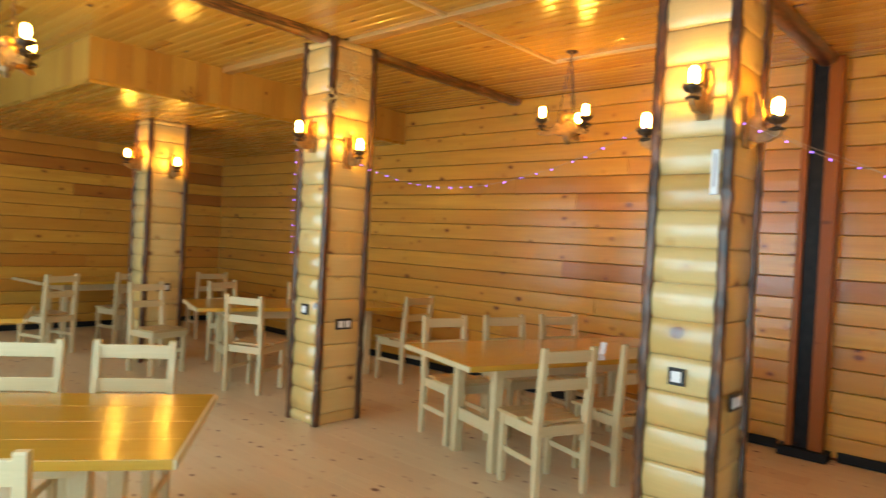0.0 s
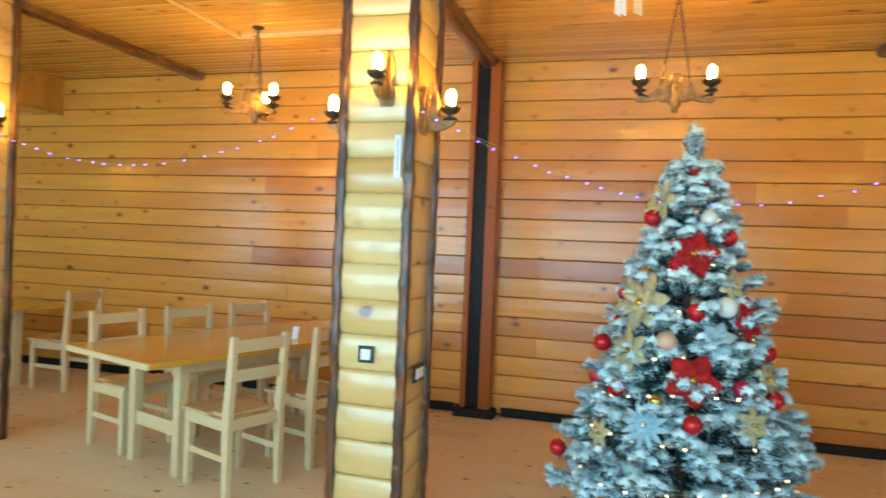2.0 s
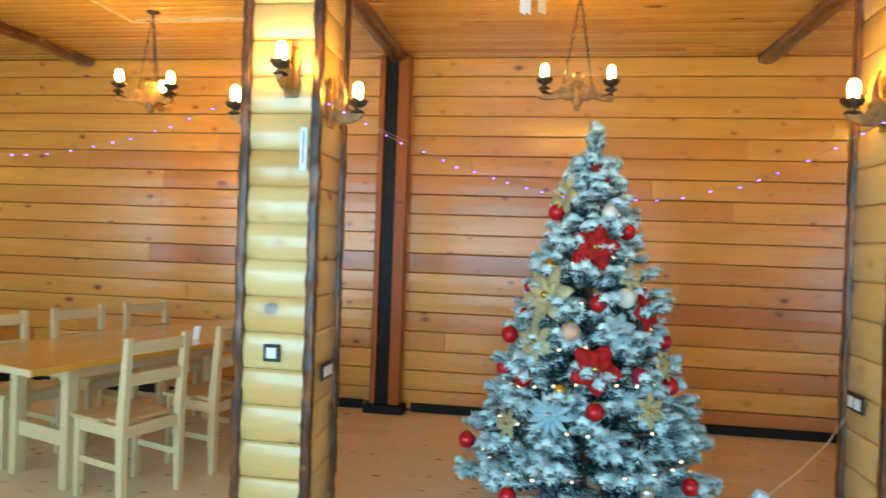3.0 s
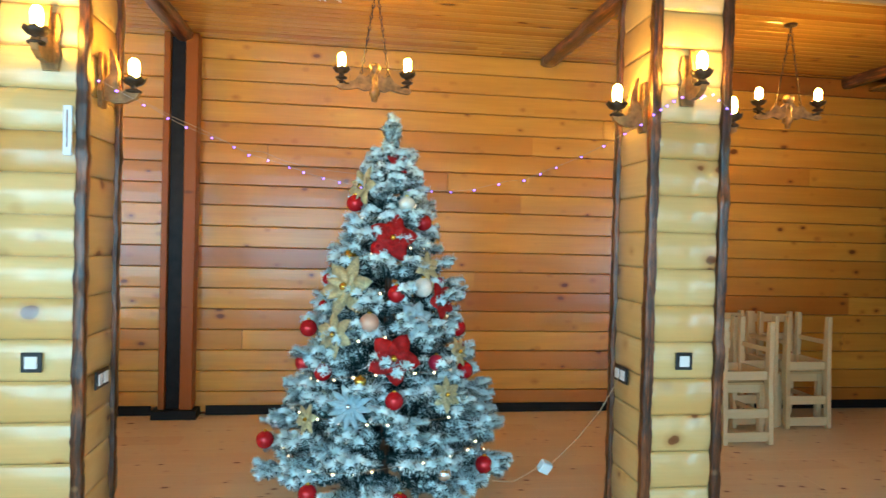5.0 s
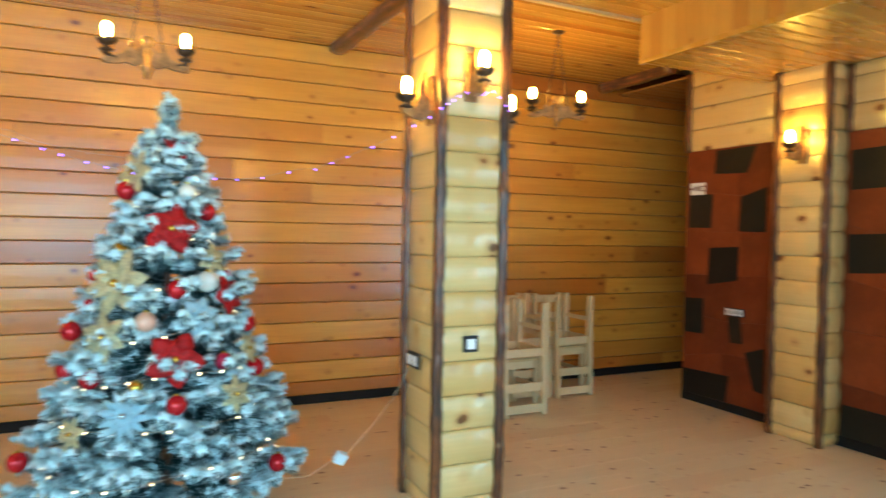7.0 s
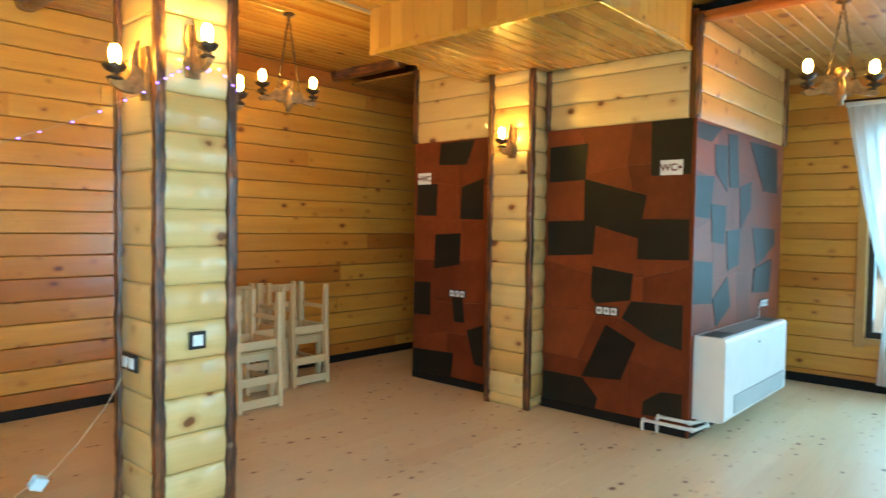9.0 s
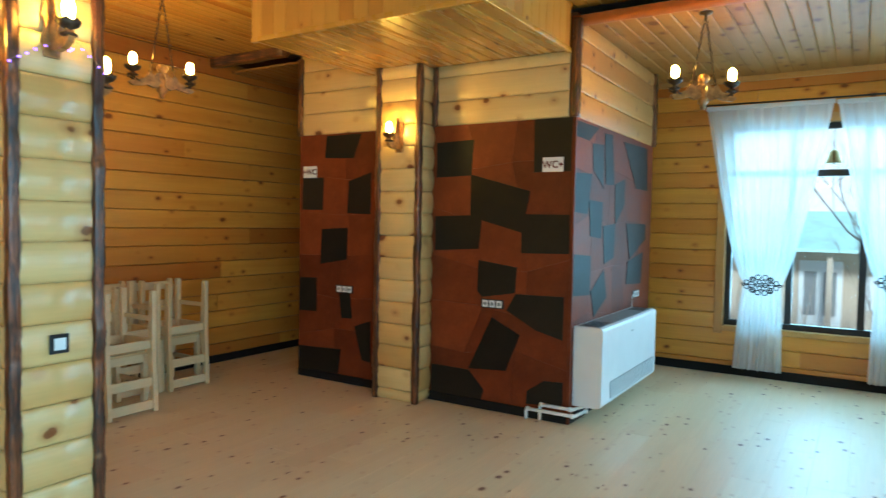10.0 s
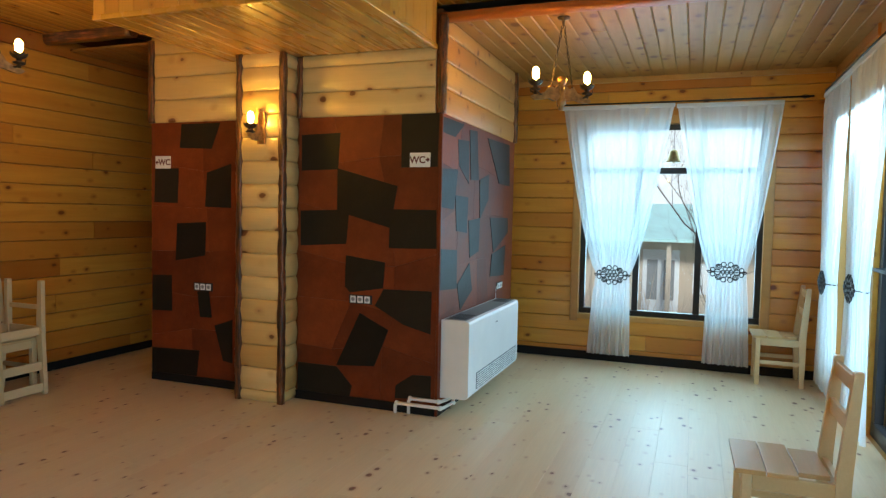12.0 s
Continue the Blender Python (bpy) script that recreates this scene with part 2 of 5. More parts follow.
SEAT_WOOD = wood("lacquered_pine_seat", (0.66, 0.46, 0.22), (0.58, 0.37, 0.15), (0.5, 0.29, 0.1), 0.35, 0.06, (5, 9), grain=1.6, coat=0.2)
TABLE_WOOD = wood("orange_lacquered_tabletop", (0.66, 0.36, 0.045), (0.56, 0.27, 0.03), (0.48, 0.22, 0.025), 0.14, 0.03, (3, 6), grain=1.4, coat=0.7)
FLOOR_TONES = ((0.85, 0.70, 0.46), (0.78, 0.59, 0.36), (0.72, 0.52, 0.30))
FLOOR_WOOD = wood("knotty_laminate", *FLOOR_TONES, 0.36, 0.105, (7.2, 11.0), coat=0.3, coat_rough=0.4, bump=0.08, spread=0.7)
BLACK_PAINT = plain("black_baseboard_paint", (0.010, 0.009, 0.009), 0.6, vary=0.3, spec=0.2)
BLACK_METAL = plain("black_powder_coat", (0.012, 0.012, 0.014), 0.38, vary=0.25, scale=20)
IRON = plain("aged_wrought_iron", (0.07, 0.04, 0.02), 0.42, 0.4, 0.5, 30, 0.3)
CARVED = plain("gilded_carved_wood", (0.34, 0.17, 0.05), 0.35, 0.1, 0.5, 25, 0.3)
PLASTER = plain("plain_outer_plaster", (0.55, 0.5, 0.42), 0.8)
WHITE_PLASTIC = plain("white_plastic", (0.82, 0.83, 0.83), 0.35, vary=0.03)
GREY_PLASTIC = plain("grey_louvre_plastic", (0.26, 0.27, 0.28), 0.45, vary=0.1)
RED_STONE = slab_stone("rust_red_stone", (0.10, 0.018, 0.004), (0.31, 0.064, 0.014), 0.5)
DARK_STONE = slab_stone("black_green_slate", (0.005, 0.005, 0.004), (0.022, 0.019, 0.012), 0.48)
SHEER = sheer("white_sheer_voile")
GLASS = glass("window_glass")
BULB = glow("lit_filament_bulb", (1.0, 0.54, 0.06), 265.0)
LED = glow("violet_led", (0.24, 0.11, 1.0), 8.0)
WARM_LED = glow("warm_led", (1.0, 0.75, 0.4), 6.0)
WIRE = plain("clear_lamp_wire", (0.45, 0.32, 0.2), 0.3)


# ---- geometry helpers ----
def mesh_from(name, bm, mat, smooth=False):
    me = bpy.data.meshes.new(name)
    bmesh.ops.recalc_face_normals(bm, faces=bm.faces)
    if smooth:
        for f in bm.faces:
            f.smooth = len(f.verts) < 5
    bm.to_mesh(me)
    bm.free()
    me.materials.append(mat)
    return me


def part(name, bm, mat, parent=None, label="", smooth=False, m=None):
    ob = new(name, mesh_from(name, bm, mat, smooth))
    ob.parent = parent
    if m is not None:
        ob.matrix_basis = m
    if label:
        ob["label"] = label
    return ob


def thing(name, label, category, group="", kind="", m=None):
    ob = tagged(new(name), label, category, group, kind)
    ob.empty_display_size = 0.1
    if m is not None:
        ob.matrix_basis = m
    return ob


def box(x0, x1, y0, y1, z0, z1, bevel=0.0, bm=None):
    bm = bm or bmesh.new()
    vs = [bm.verts.new((x, y, z)) for x in (x0, x1) for y in (y0, y1) for z in (z0, z1)]
    faces = [bm.faces.new([vs[i] for i in q]) for q in ((0, 1, 3, 2), (4, 6, 7, 5), (0, 4, 5, 1), (2, 3, 7, 6), (0, 2, 6, 4), (1, 5, 7, 3))]
    if bevel:
        es = list({e for f in faces for e in f.edges})
        bmesh.ops.bevel(bm, geom=es, offset=bevel, segments=2, affect="EDGES", profile=0.5)
    return bm


def tube(pts, r, n=6, bm=None, closed=False):
    """A round rod along points; r may be one radius or one for each point."""
    bm = bm or bmesh.new()
    pts = [Vector(p) for p in pts]
    rs = r if isinstance(r, (list, tuple)) else [r] * len(pts)
    rings = []
    for k, p in enumerate(pts):
        d = (pts[min(k + 1, len(pts) - 1)] - pts[max(k - 1, 0)]).normalized()
        u = d.cross(Vector((0, 0, 1)) if abs(d.z) < 0.9 else Vector((1, 0, 0))).normalized()
        v = d.cross(u)
        rings.append([bm.verts.new(p + rs[k] * (math.cos(2 * math.pi * i / n) * u + math.sin(2 * math.pi * i / n) * v)) for i in range(n)])
    for a, b in zip(rings, rings[1:]):
        for i in range(n):
            bm.faces.new((a[i], a[(i + 1) % n], b[(i + 1) % n], b[i]))
    if not closed:
        bm.faces.new(rings[0])
        bm.faces.new(rings[-1])
    return bm


def lathe(profile, n=16, at=(0, 0, 0), bm=None):
    """Turned shape from (radius, height) pairs round z."""
    bm = bm or bmesh.new()
    rings = []
    for r, h in profile:
        if r < 1e-5:
            rings.append([bm.verts.new((at[0], at[1], at[2] + h))])
        else:
            rings.append([bm.verts.new((at[0] + r * math.cos(2 * math.pi * i / n), at[1] + r * math.sin(2 * math.pi * i / n), at[2] + h)) for i in range(n)])
    for a, b in zip(rings, rings[1:]):
        for i in range(n):
            q = [a[i % len(a)], a[(i + 1) % len(a)], b[(i + 1) % len(b)], b[i % len(b)]]
            q = list(dict.fromkeys(q))
            if len(q) > 2:
                bm.faces.new(q)
    for ring in (rings[0], rings[-1]):
        if len(ring) > 2:
            bm.faces.new(ring)
    return bm


def prism(profile, length, bm=None, x0=0.0):
    """A profile of (y, z) pairs drawn out along x."""
    bm = bm or bmesh.new()
    a = [bm.verts.new((x0, y, z)) for y, z in profile]
    b = [bm.verts.new((x0 + length, y, z)) for y, z in profile]
    n = len(profile)
    for i in range(n):
        bm.faces.new((a[i], a[(i + 1) % n], b[(i + 1) % n], b[i]))
    bm.faces.new(a)
    bm.faces.new(list(reversed(b)))
    return bm


def plate(outline, y0, y1, bm=None):
    """An outline of (x, z) pairs given the thickness y0 to y1."""
    bm = bm or bmesh.new()
    a = [bm.verts.new((x, y0, z)) for x, z in outline]
    b = [bm.verts.new((x, y1, z)) for x, z in outline]
    n = len(outline)
    for i in range(n):
        bm.faces.new((a[i], a[(i + 1) % n], b[(i + 1) % n], b[i]))
    bm.faces.new(a)
    bm.faces.new(list(reversed(b)))
    return bm


def flat_board(length, height):
    """Siding board with chamfered edges; its face looks along -y."""
    g = 0.0015
    return prism([(0.0, g), (-0.009, g), (-0.0197, 0.0075), (-0.0212, height * 0.5), (-0.0197, height - 0.0075), (-0.009, height - g), (0.0, height - g)], length)


def log_board(length, height, bulge=0.0155):
    """Half-round log siding; its face looks along -y."""
    g = 0.001
    arc = [(-0.010 - 0.002 * min(1.0, k, 12 - k) - bulge * math.sin(math.pi * k / 12), g + (height - 2 * g) * k / 12) for k in range(13)]
    outline = [(0.0, g)] + arc + [(0.0, height - g)]
    bm = bmesh.new()
    rings = [[bm.verts.new((x, y * s, z)) for y, z in outline] for x, s in ((0.0, 0.9), (0.004, 1.0), (length - 0.004, 1.0), (length, 0.9))]
    n = len(outline)
    for p, q in zip(rings, rings[1:]):
        for i in range(n):
            bm.faces.new((p[i], p[(i + 1) % n], q[(i + 1) % n], q[i]))
    bm.faces.new(rings[0])
    bm.faces.new(rings[-1])
    return bm


def soft_board(length, height):
    """Wide log siding with a shallow curve."""
    return log_board(length, height, 0.007)


board_store = {}


def board_mesh(kind, length, height, mat):
    key = (kind, round(length, 2), round(height, 4), mat.name)
    if key not in board_store:
        make = {"flat": flat_board, "log": log_board, "soft": soft_board}[kind]
        board_store[key] = mesh_from("board", make(round(length, 2), height), mat)
        if kind != "flat":
            for f in board_store[key].polygons:
                f.use_smooth = abs(f.normal.x) < 0.2 and f.normal.y < -0.6
    return board_store[key]


def clad(parent, kind, mat, start, turn, length, z0, pitch, rows, holes=(), piece=3.0, rng=None, z_top=99.0):
    """Rows of boards from start along the direction turn (degrees), faces to the right of that direction."""
    rng = rng or random.Random(1)
    way = Vector((math.cos(radians(turn)), math.sin(radians(turn)), 0))
    for row in range(rows):
        z = z0 + row * pitch
        if z > z_top - 0.02:
            break
        h = min(pitch, z_top - z)
        if z < 0:
            z, h = 0.0, pitch + z
        spans = [(0.0, length)]
        for a, b, low, high in holes:
            if low < z + h * 0.5 < high:
                spans = [s for p, q in spans for s in ((p, min(q, a)), (max(p, b), q)) if s[1] - s[0] > 0.02]
        for p, q in spans:
            x = p
            first = True
            while x < q - 0.01:
                step = piece * (rng.uniform(0.3, 1.0) if first else rng.uniform(0.75, 1.2))
                first = False
                if q - x - step < 0.5:
                    step = q - x
                ob = new("board", board_mesh(kind, step - 0.001, h, mat))
                ob.parent = parent
                spot = Vector((start[0], start[1], 0)) + way * x
                ob.matrix_basis = pose(spot.x, spot.y, z, 0, 0, turn)
                x += step


# ---- the large structure ----
def slab(name, label, x0, x1, y0, y1, z0, z1, mat, category="wall"):
    ob = part(name, box(x0, x1, y0, y1, z0, z1), mat)
    return tagged(ob, label, category, "", "structure")


rng = random.Random(4)
ground = slab("ground", "snowy yard ground outside the building", -300, 300, -300, 300, -1.3, -0.9, plain("trodden_snow", (0.7, 0.74, 0.78), 0.8, vary=0.1, scale=0.6, bump=0.3), "ground")
floor = slab("floor", "pale knotty wood laminate floor", WEST - 0.2, 8.4, SOUTH - 0.2, NORTH + 0.2, -0.3, -0.012, PLASTER, "floor")
wall_north = slab("wall_north", "long wall of lacquered pine boards", WEST - 0.2, 8.4, NORTH, NORTH + 0.2, -0.3, 3.2, BEAM_WOOD)
wall_west = slab("wall_west", "end wall of lacquered pine boards", WEST - 0.2, WEST, SOUTH - 0.2, NORTH, -0.3, 3.2, BEAM_WOOD)
passage_wall = slab("wall_passage", "dark end of the passage", 8.2, 8.4, 2.4, NORTH, -0.3, 3.2, BEAM_WOOD)


def wall_with_holes(name, label, x0, x1, y0, y1, along_x, holes):
    """Wall with openings (a, b, z0, z1) cut right through it."""
    bm = bmesh.new()
    lo, hi = (x0, x1) if along_x else (y0, y1)

    def put(a, b, z0, z1):
        if along_x:
            box(a, b, y0, y1, z0, z1, bm=bm)
        else:
            box(x0, x1, a, b, z0, z1, bm=bm)

    at = lo
    for a, b, low, high in sorted(holes):
        put(at, a, -0.3, 3.2)
        put(a, b, -0.3, low)
        put(a, b, high, 3.2)
        at = b
    put(at, hi, -0.3, 3.2)
    return tagged(part(name, bm, WALL_WOOD), label, "wall", "", "structure")


EAST_HOLE = (-0.51, 1.22, WIN_Z0, WIN_Z1)
wall_east = wall_with_holes("wall_east", "window wall of knotty pine boards", EAST, EAST + 0.2, SOUTH - 0.2, 2.6, False, [EAST_HOLE])
DOOR_HOLE = (4.35, 5.42, 0.0, 2.30)
SIDE_HOLE = (5.62, 6.42, 0.3, 2.40)
south_holes = [(x - SOUTH_W / 2, x + SOUTH_W / 2, SOUTH_Z0, WIN_Z1) for x in SOUTH_WINDOWS] + [(SIDE_X - SIDE_W / 2, SIDE_X + SIDE_W / 2, SOUTH_Z0, WIN_Z1), DOOR_HOLE, SIDE_HOLE]
wall_south = wall_with_holes("wall_south", "glazed street side wall of pine", WEST - 0.2, EAST + 0.2, SOUTH - 0.2, SOUTH, True, south_holes)

# ceiling: one mesh of long varnished boards
def ceiling_boards(x0, x1, y0, y1, z, width, seed, joint=3.2):
    r = random.Random(seed)
    bm = bmesh.new()
    y = y0
    while y < y1 - 0.01:
        w = min(width, y1 - y)
        x = x0
        first = True
        while x < x1 - 0.01:
            step = joint * (r.uniform(0.2, 1) if first else r.uniform(0.8, 1.2))
            first = False
            if x1 - x - step < 0.4:
                step = x1 - x
            dz = r.uniform(-0.001, 0.001)
            prism([(y + 0.001, z + 0.02), (y + 0.001, z + 0.006 + dz), (y + 0.009, z + dz), (y + w * 0.5, z - 0.0012 + dz),
                   (y + w - 0.009, z + dz), (y + w - 0.001, z + 0.006 + dz), (y + w - 0.001, z + 0.02)], step - 0.001, bm, x)
            x += step
        y += w
    return bm


ceiling = part("ceiling", ceiling_boards(WEST, 4.62, SOUTH, NORTH, CEIL, 0.094, 2), CEIL_WOOD)
tagged(ceiling, "glossy varnished pine board ceiling", "ceiling", "", "structure")
ceiling_2 = part("ceiling", ceiling_boards(4.62, 8.3, SOUTH, NORTH, CEIL_EAST, 0.115, 3, 2.4), CEIL_MATT)
tagged(ceiling_2, "knotty pine board ceiling by the window", "ceiling", "", "structure")
# unseen roof; the wide south overhang is added to stop sun entering the windows
sun_block_roof = slab("ceiling", "unseen roof deck, its south overhang added to block the sun", WEST - 0.9, 8.9, SOUTH - 1.4, NORTH + 0.9, CEIL + 0.235, 3.4, PLASTER, "ceiling")

# dropped boxes of the ceiling
def soffit(name, label, x0, x1, y0, y1, z, faces, mat, fascia):
    ob = tagged(part(name, box(x0 + 0.021, x1 - 0.021, y0 + 0.021, y1 - 0.021, z + 0.012, CEIL - 0.002), mat), label, "ceiling", "", "structure")
    y = y0 + 0.022
    while y < y1 - 0.03:
        w = min(0.115, y1 - 0.022 - y)
        prof = [(0.001, 0.011), (0.001, 0.006), (0.009, 0.0), (w - 0.009, 0.0), (w - 0.001, 0.006), (w - 0.001, 0.011)]
        part("soffit_board", prism(prof, x1 - x0 - 0.044), mat, ob, "", False, pose(x0 + 0.022, y, z))
        y += w
    if "w" in faces or "e" in faces:
        xa = x0 if "w" in faces else x1 - 0.02
        y = y0
        while y < y1 - 0.01:
            w = min(0.115, y1 - y)
            part("fascia_board", box(xa, xa + 0.02, y + 0.001, y + w - 0.001, z + 0.003, CEIL + 0.01, 0.003), fascia, ob)
            y += w
    if "s" in faces:
        x = x0 + 0.022
        while x < x1 - 0.03:
            w = min(0.115, x1 - 0.022 - x)
            part("fascia_board", box(x + 0.001, x + w - 0.001, y0, y0 + 0.02, z + 0.003, CEIL + 0.01, 0.003), fascia, ob)
            x += w
    if "n" in faces:
        part("fascia_board", box(x0 + 0.022, x1 - 0.022, y1 - 0.02, y1, z + 0.003, CEIL + 0.01, 0.003), fascia, ob)
    xa = x0 - 0.008 if "w" in faces else x1 - 0.026
    part("edge_bead", box(xa, xa + 0.034, y0 - 0.008, y1, z - 0.012, z + 0.022, 0.005), SOFFIT_WOOD, ob)
    if "s" in faces:
        part("edge_bead", box(x0 - 0.008, x1, y0 - 0.008, y0 + 0.026, z - 0.0125, z + 0.0215, 0.005), SOFFIT_WOOD, ob)
    return ob


soffit("soffit_east", "dropped pine box under the ceiling", 3.27, 4.54, 1.86, 3.68, 2.65, "wsn", SOFFIT_WOOD, BOARD_WOOD_UP)
soffit("soffit_west", "lowered pine ceiling bay", WEST, -5.80, 1.90, NORTH, 2.60, "es", SOFFIT_WOOD, BOARD_WOOD_UP)


# dark half-round beams under the ceiling
def beam(x, y0, y1, z=CEIL, w=0.13, d=0.062, group="ceiling beams", mat=None):
    arc = [(w / 2 * math.cos(math.pi * k / 8), -d * math.sin(math.pi * k / 8) ** 0.4) for k in range(9)]
    n = max(4, int((y1 - y0) / 0.12))
    bm = bmesh.new()
    rings = []
    for k in range(n + 1):
        y = y0 + (y1 - y0) * k / n
        rings.append([bm.verts.new((px * (1 + 0.1 * noise.noise((x, y * 4, 1))) + 0.008 * noise.noise((x, y * 3, 5)), y,
                                    pz + 0.008 * noise.noise((x + px * 9, y * 4, 2)) * (pz < -0.01))) for px, pz in arc])
    for a, b in zip(rings, rings[1:]):
        for i in range(8):
            bm.faces.new((a[i], a[i + 1], b[i + 1], b[i]))
    bm.faces.new(rings[0])
    bm.faces.new(rings[-1])
    ob = part("ceiling_beam", bm, mat or BEAM_STREAK, None, "", True, pose(x, 0, z))
    return tagged(ob, "dark stained half-round ceiling beam", "beam", group, "structure")


beam(-4.17, 3.46, NORTH)
beam(-4.12, SOUTH, 2.94)
beam(-1.28, 3.46, NORTH)
beam(1.63, 3.46, NORTH)
beam(4.62, SOUTH, 1.86, CEIL_EAST + 0.02, 0.15, 0.05, mat=POST_WOOD)
beam(4.40, 4.50, NORTH, CEIL, 0.10, 0.09)
cross = part("ceiling_trim", box(-5.78, -4.45, 3.05, 3.14, CEIL - 0.05, CEIL + 0.01, 0.008), CASING_WOOD)
tagged(cross, "pale pine cover strip on the ceiling", "trim", "", "structure")
part("ceiling_trim", box(-4.03, -1.54, 3.10, 3.19, CEIL - 0.03, CEIL + 0.01, 0.008), CASING_WOOD, cross)
for x0, x1, y0, y1 in ((-3.06, -3.02, 2.0, 4.45), (-3.02, -1.55, 4.41, 4.45), (2.3, 3.55, 3.69, 3.73)):
    tagged(part("ceiling_trim", box(x0, x1, y0, y1, CEIL - 0.022, CEIL + 0.005, 0.005), SEAT_WOOD), "thin pine batten on the ceiling", "trim", "ceiling battens", "structure")

# crown and skirting
def strip(name, label, mat, x0, x1, y0, y1, z0, z1, bevel=0.006, category="trim"):
    return tagged(part(name, box(x0, x1, y0, y1, z0, z1, bevel), mat), label, category, "", "structure")


strip("trim", "pine crown strip at the ceiling", CASING_WOOD, EAST - 0.05, EAST - 0.022, SOUTH + 0.02, 2.4, CEIL_EAST - 0.05, CEIL_EAST + 0.005)
strip("baseboard", "black painted skirting board", BLACK_PAINT, WEST + 0.03, -1.50, NORTH - 0.045, NORTH - 0.0225, 0.0, 0.075)
strip("baseboard", "black painted skirting board", BLACK_PAINT, -1.09, 8.2, NORTH - 0.045, NORTH - 0.0225, 0.0, 0.075)
strip("baseboard", "black painted skirting board", BLACK_PAINT, EAST - 0.045, EAST - 0.0225, SOUTH + 0.04, 2.4, 0.0, 0.085)
strip("baseboard", "black painted skirting board", BLACK_PAINT, WEST + 0.0225, WEST + 0.045, SOUTH + 0.04, NORTH - 0.05, 0.0, 0.075)
strip("baseboard", "black painted skirting board", BLACK_PAINT, 5.44, EAST - 0.05, SOUTH + 0.0225, SOUTH + 0.045, 0.0, 0.085)


# ---- log-clad columns ----
def knobbly(x, y, z0, z1, w, seed, mat=None, parent=None, name="corner_trim"):
    """A burnt, knobbly corner batten, uneven along its height."""
    r = random.Random(seed)
    n = int((z1 - z0) / 0.028)
    bm = bmesh.new()
    rings = []
    for k in range(n + 1):
        z = z0 + (z1 - z0) * k / n
        s = 1 + 0.20 * noise.noise((seed * 3.1, z * 7, 0)) + 0.10 * noise.noise((seed * 1.7, z * 26, 4)) + r.uniform(-0.04, 0.06)
        ox, oy = 0.006 * noise.noise((seed, z * 5, 3)), 0.006 * noise.noise((seed, z * 5, 8))
        ring = []
        for cx, cy in ((-1, -0.82), (-0.82, -1), (0.82, -1), (1, -0.82), (1, 0.82), (0.82, 1), (-0.82, 1), (-1, 0.82)):
            j = 1 + r.uniform(-0.09, 0.09)
            ring.append(bm.verts.new((x + ox + cx * w / 2 * s * j, y + oy + cy * w / 2 * s * j, z)))
        rings.append(ring)
    for a, b in zip(rings, rings[1:]):
        for i in range(8):
            bm.faces.new((a[i], a[(i + 1) % 8], b[(i + 1) % 8], b[i]))
    bm.faces.new(rings[0])
    bm.faces.new(rings[-1])
    return part(name, bm, mat or TRIM_WOOD, parent, "", True)


LOG_PITCH, LOG_FOOT = 0.1765, -0.093


def column(x0, x1, y0, y1, top, label, seed):
    ob = thing("log_column", label, "column", "log columns", "", pose((x0 + x1) / 2, (y0 + y1) / 2, 0))
    hx, hy = (x1 - x0) / 2, (y1 - y0) / 2
    inset, t = 0.045, 0.036
    part("core", box(-hx + t, hx - t, -hy + t, hy - t, 0.0, top), LOG_WOOD, ob)
    rows = int(top / LOG_PITCH) + 2
    r = random.Random(seed)
    for turn, sx, sy, length in ((0, -hx + inset, -hy + t, 2 * hx - 2 * inset), (180, hx - inset, hy - t, 2 * hx - 2 * inset),
                                 (90, hx - t, -hy + inset, 2 * hy - 2 * inset), (-90, -hx + t, hy - inset, 2 * hy - 2 * inset)):
        clad(ob, "log" if turn in (0, 180) else "soft", LOG_WOOD, (sx, sy), turn, length, LOG_FOOT, LOG_PITCH, rows, piece=9, rng=r, z_top=top)
    for k, (cx, cy) in enumerate(((-1, -1), (1, -1), (-1, 1), (1, 1))):
        knobbly(cx * (hx - 0.0225), cy * (hy - 0.0225), 0.0, top, 0.046, seed * 10 + k, None, ob)
    return ob


COLS = ((-1.505, -1.105, 3.0, 3.45, CEIL), (1.405, 1.81, 3.0, 3.45, CEIL), (-4.45, -4.07, 3.0, 3.45, CEIL), (-7.50, -7.12, 3.0, 3.45, 2.60))
for k, c in enumerate(COLS):
    column(*c, "square column clad in pale half logs with burnt corner battens", 11 + k)


# dark post standing on the north wall
post = thing("wall_post", "black stained post between orange pine side boards", "post", "", "", pose(-1.30, NORTH - 0.022, 0))
part("panel", box(-0.075, 0.035, -0.085, 0.0, 0.07, CEIL - 0.03, 0.004), plain("black_stained_wood", (0.010, 0.008, 0.008), 0.4, vary=0.6, scale=12, bump=0.25, spec=0.15), post)
part("side_board", box(-0.125, -0.077, -0.115, 0.0, 0.07, CEIL - 0.002, 0.006), POST_WOOD, post)
part("side_board", box(0.037, 0.13, -0.125, 0.0, 0.07, CEIL - 0.002, 0.006), POST_WOOD, post)
part("plinth", box(-0.165, 0.17, -0.16, 0.0, 0.0, 0.07, 0.006), BLACK_PAINT, post)

# ---- the block with the stone face ----
SX, SY0, SY1, SX1 = 4.56, 1.83, 4.45, 6.58
block = slab("wall_block", "inner block clad in stone slabs and half logs", SX, SX1, SY0, SY1, 0.0, CEIL_EAST + 0.05, BEAM_WOOD)
slab("wall_block", "back part of the inner block", SX1, 8.2, 2.4, SY1, 0.0, CEIL_EAST + 0.05, BEAM_WOOD)
STONE_TOP = 2.19


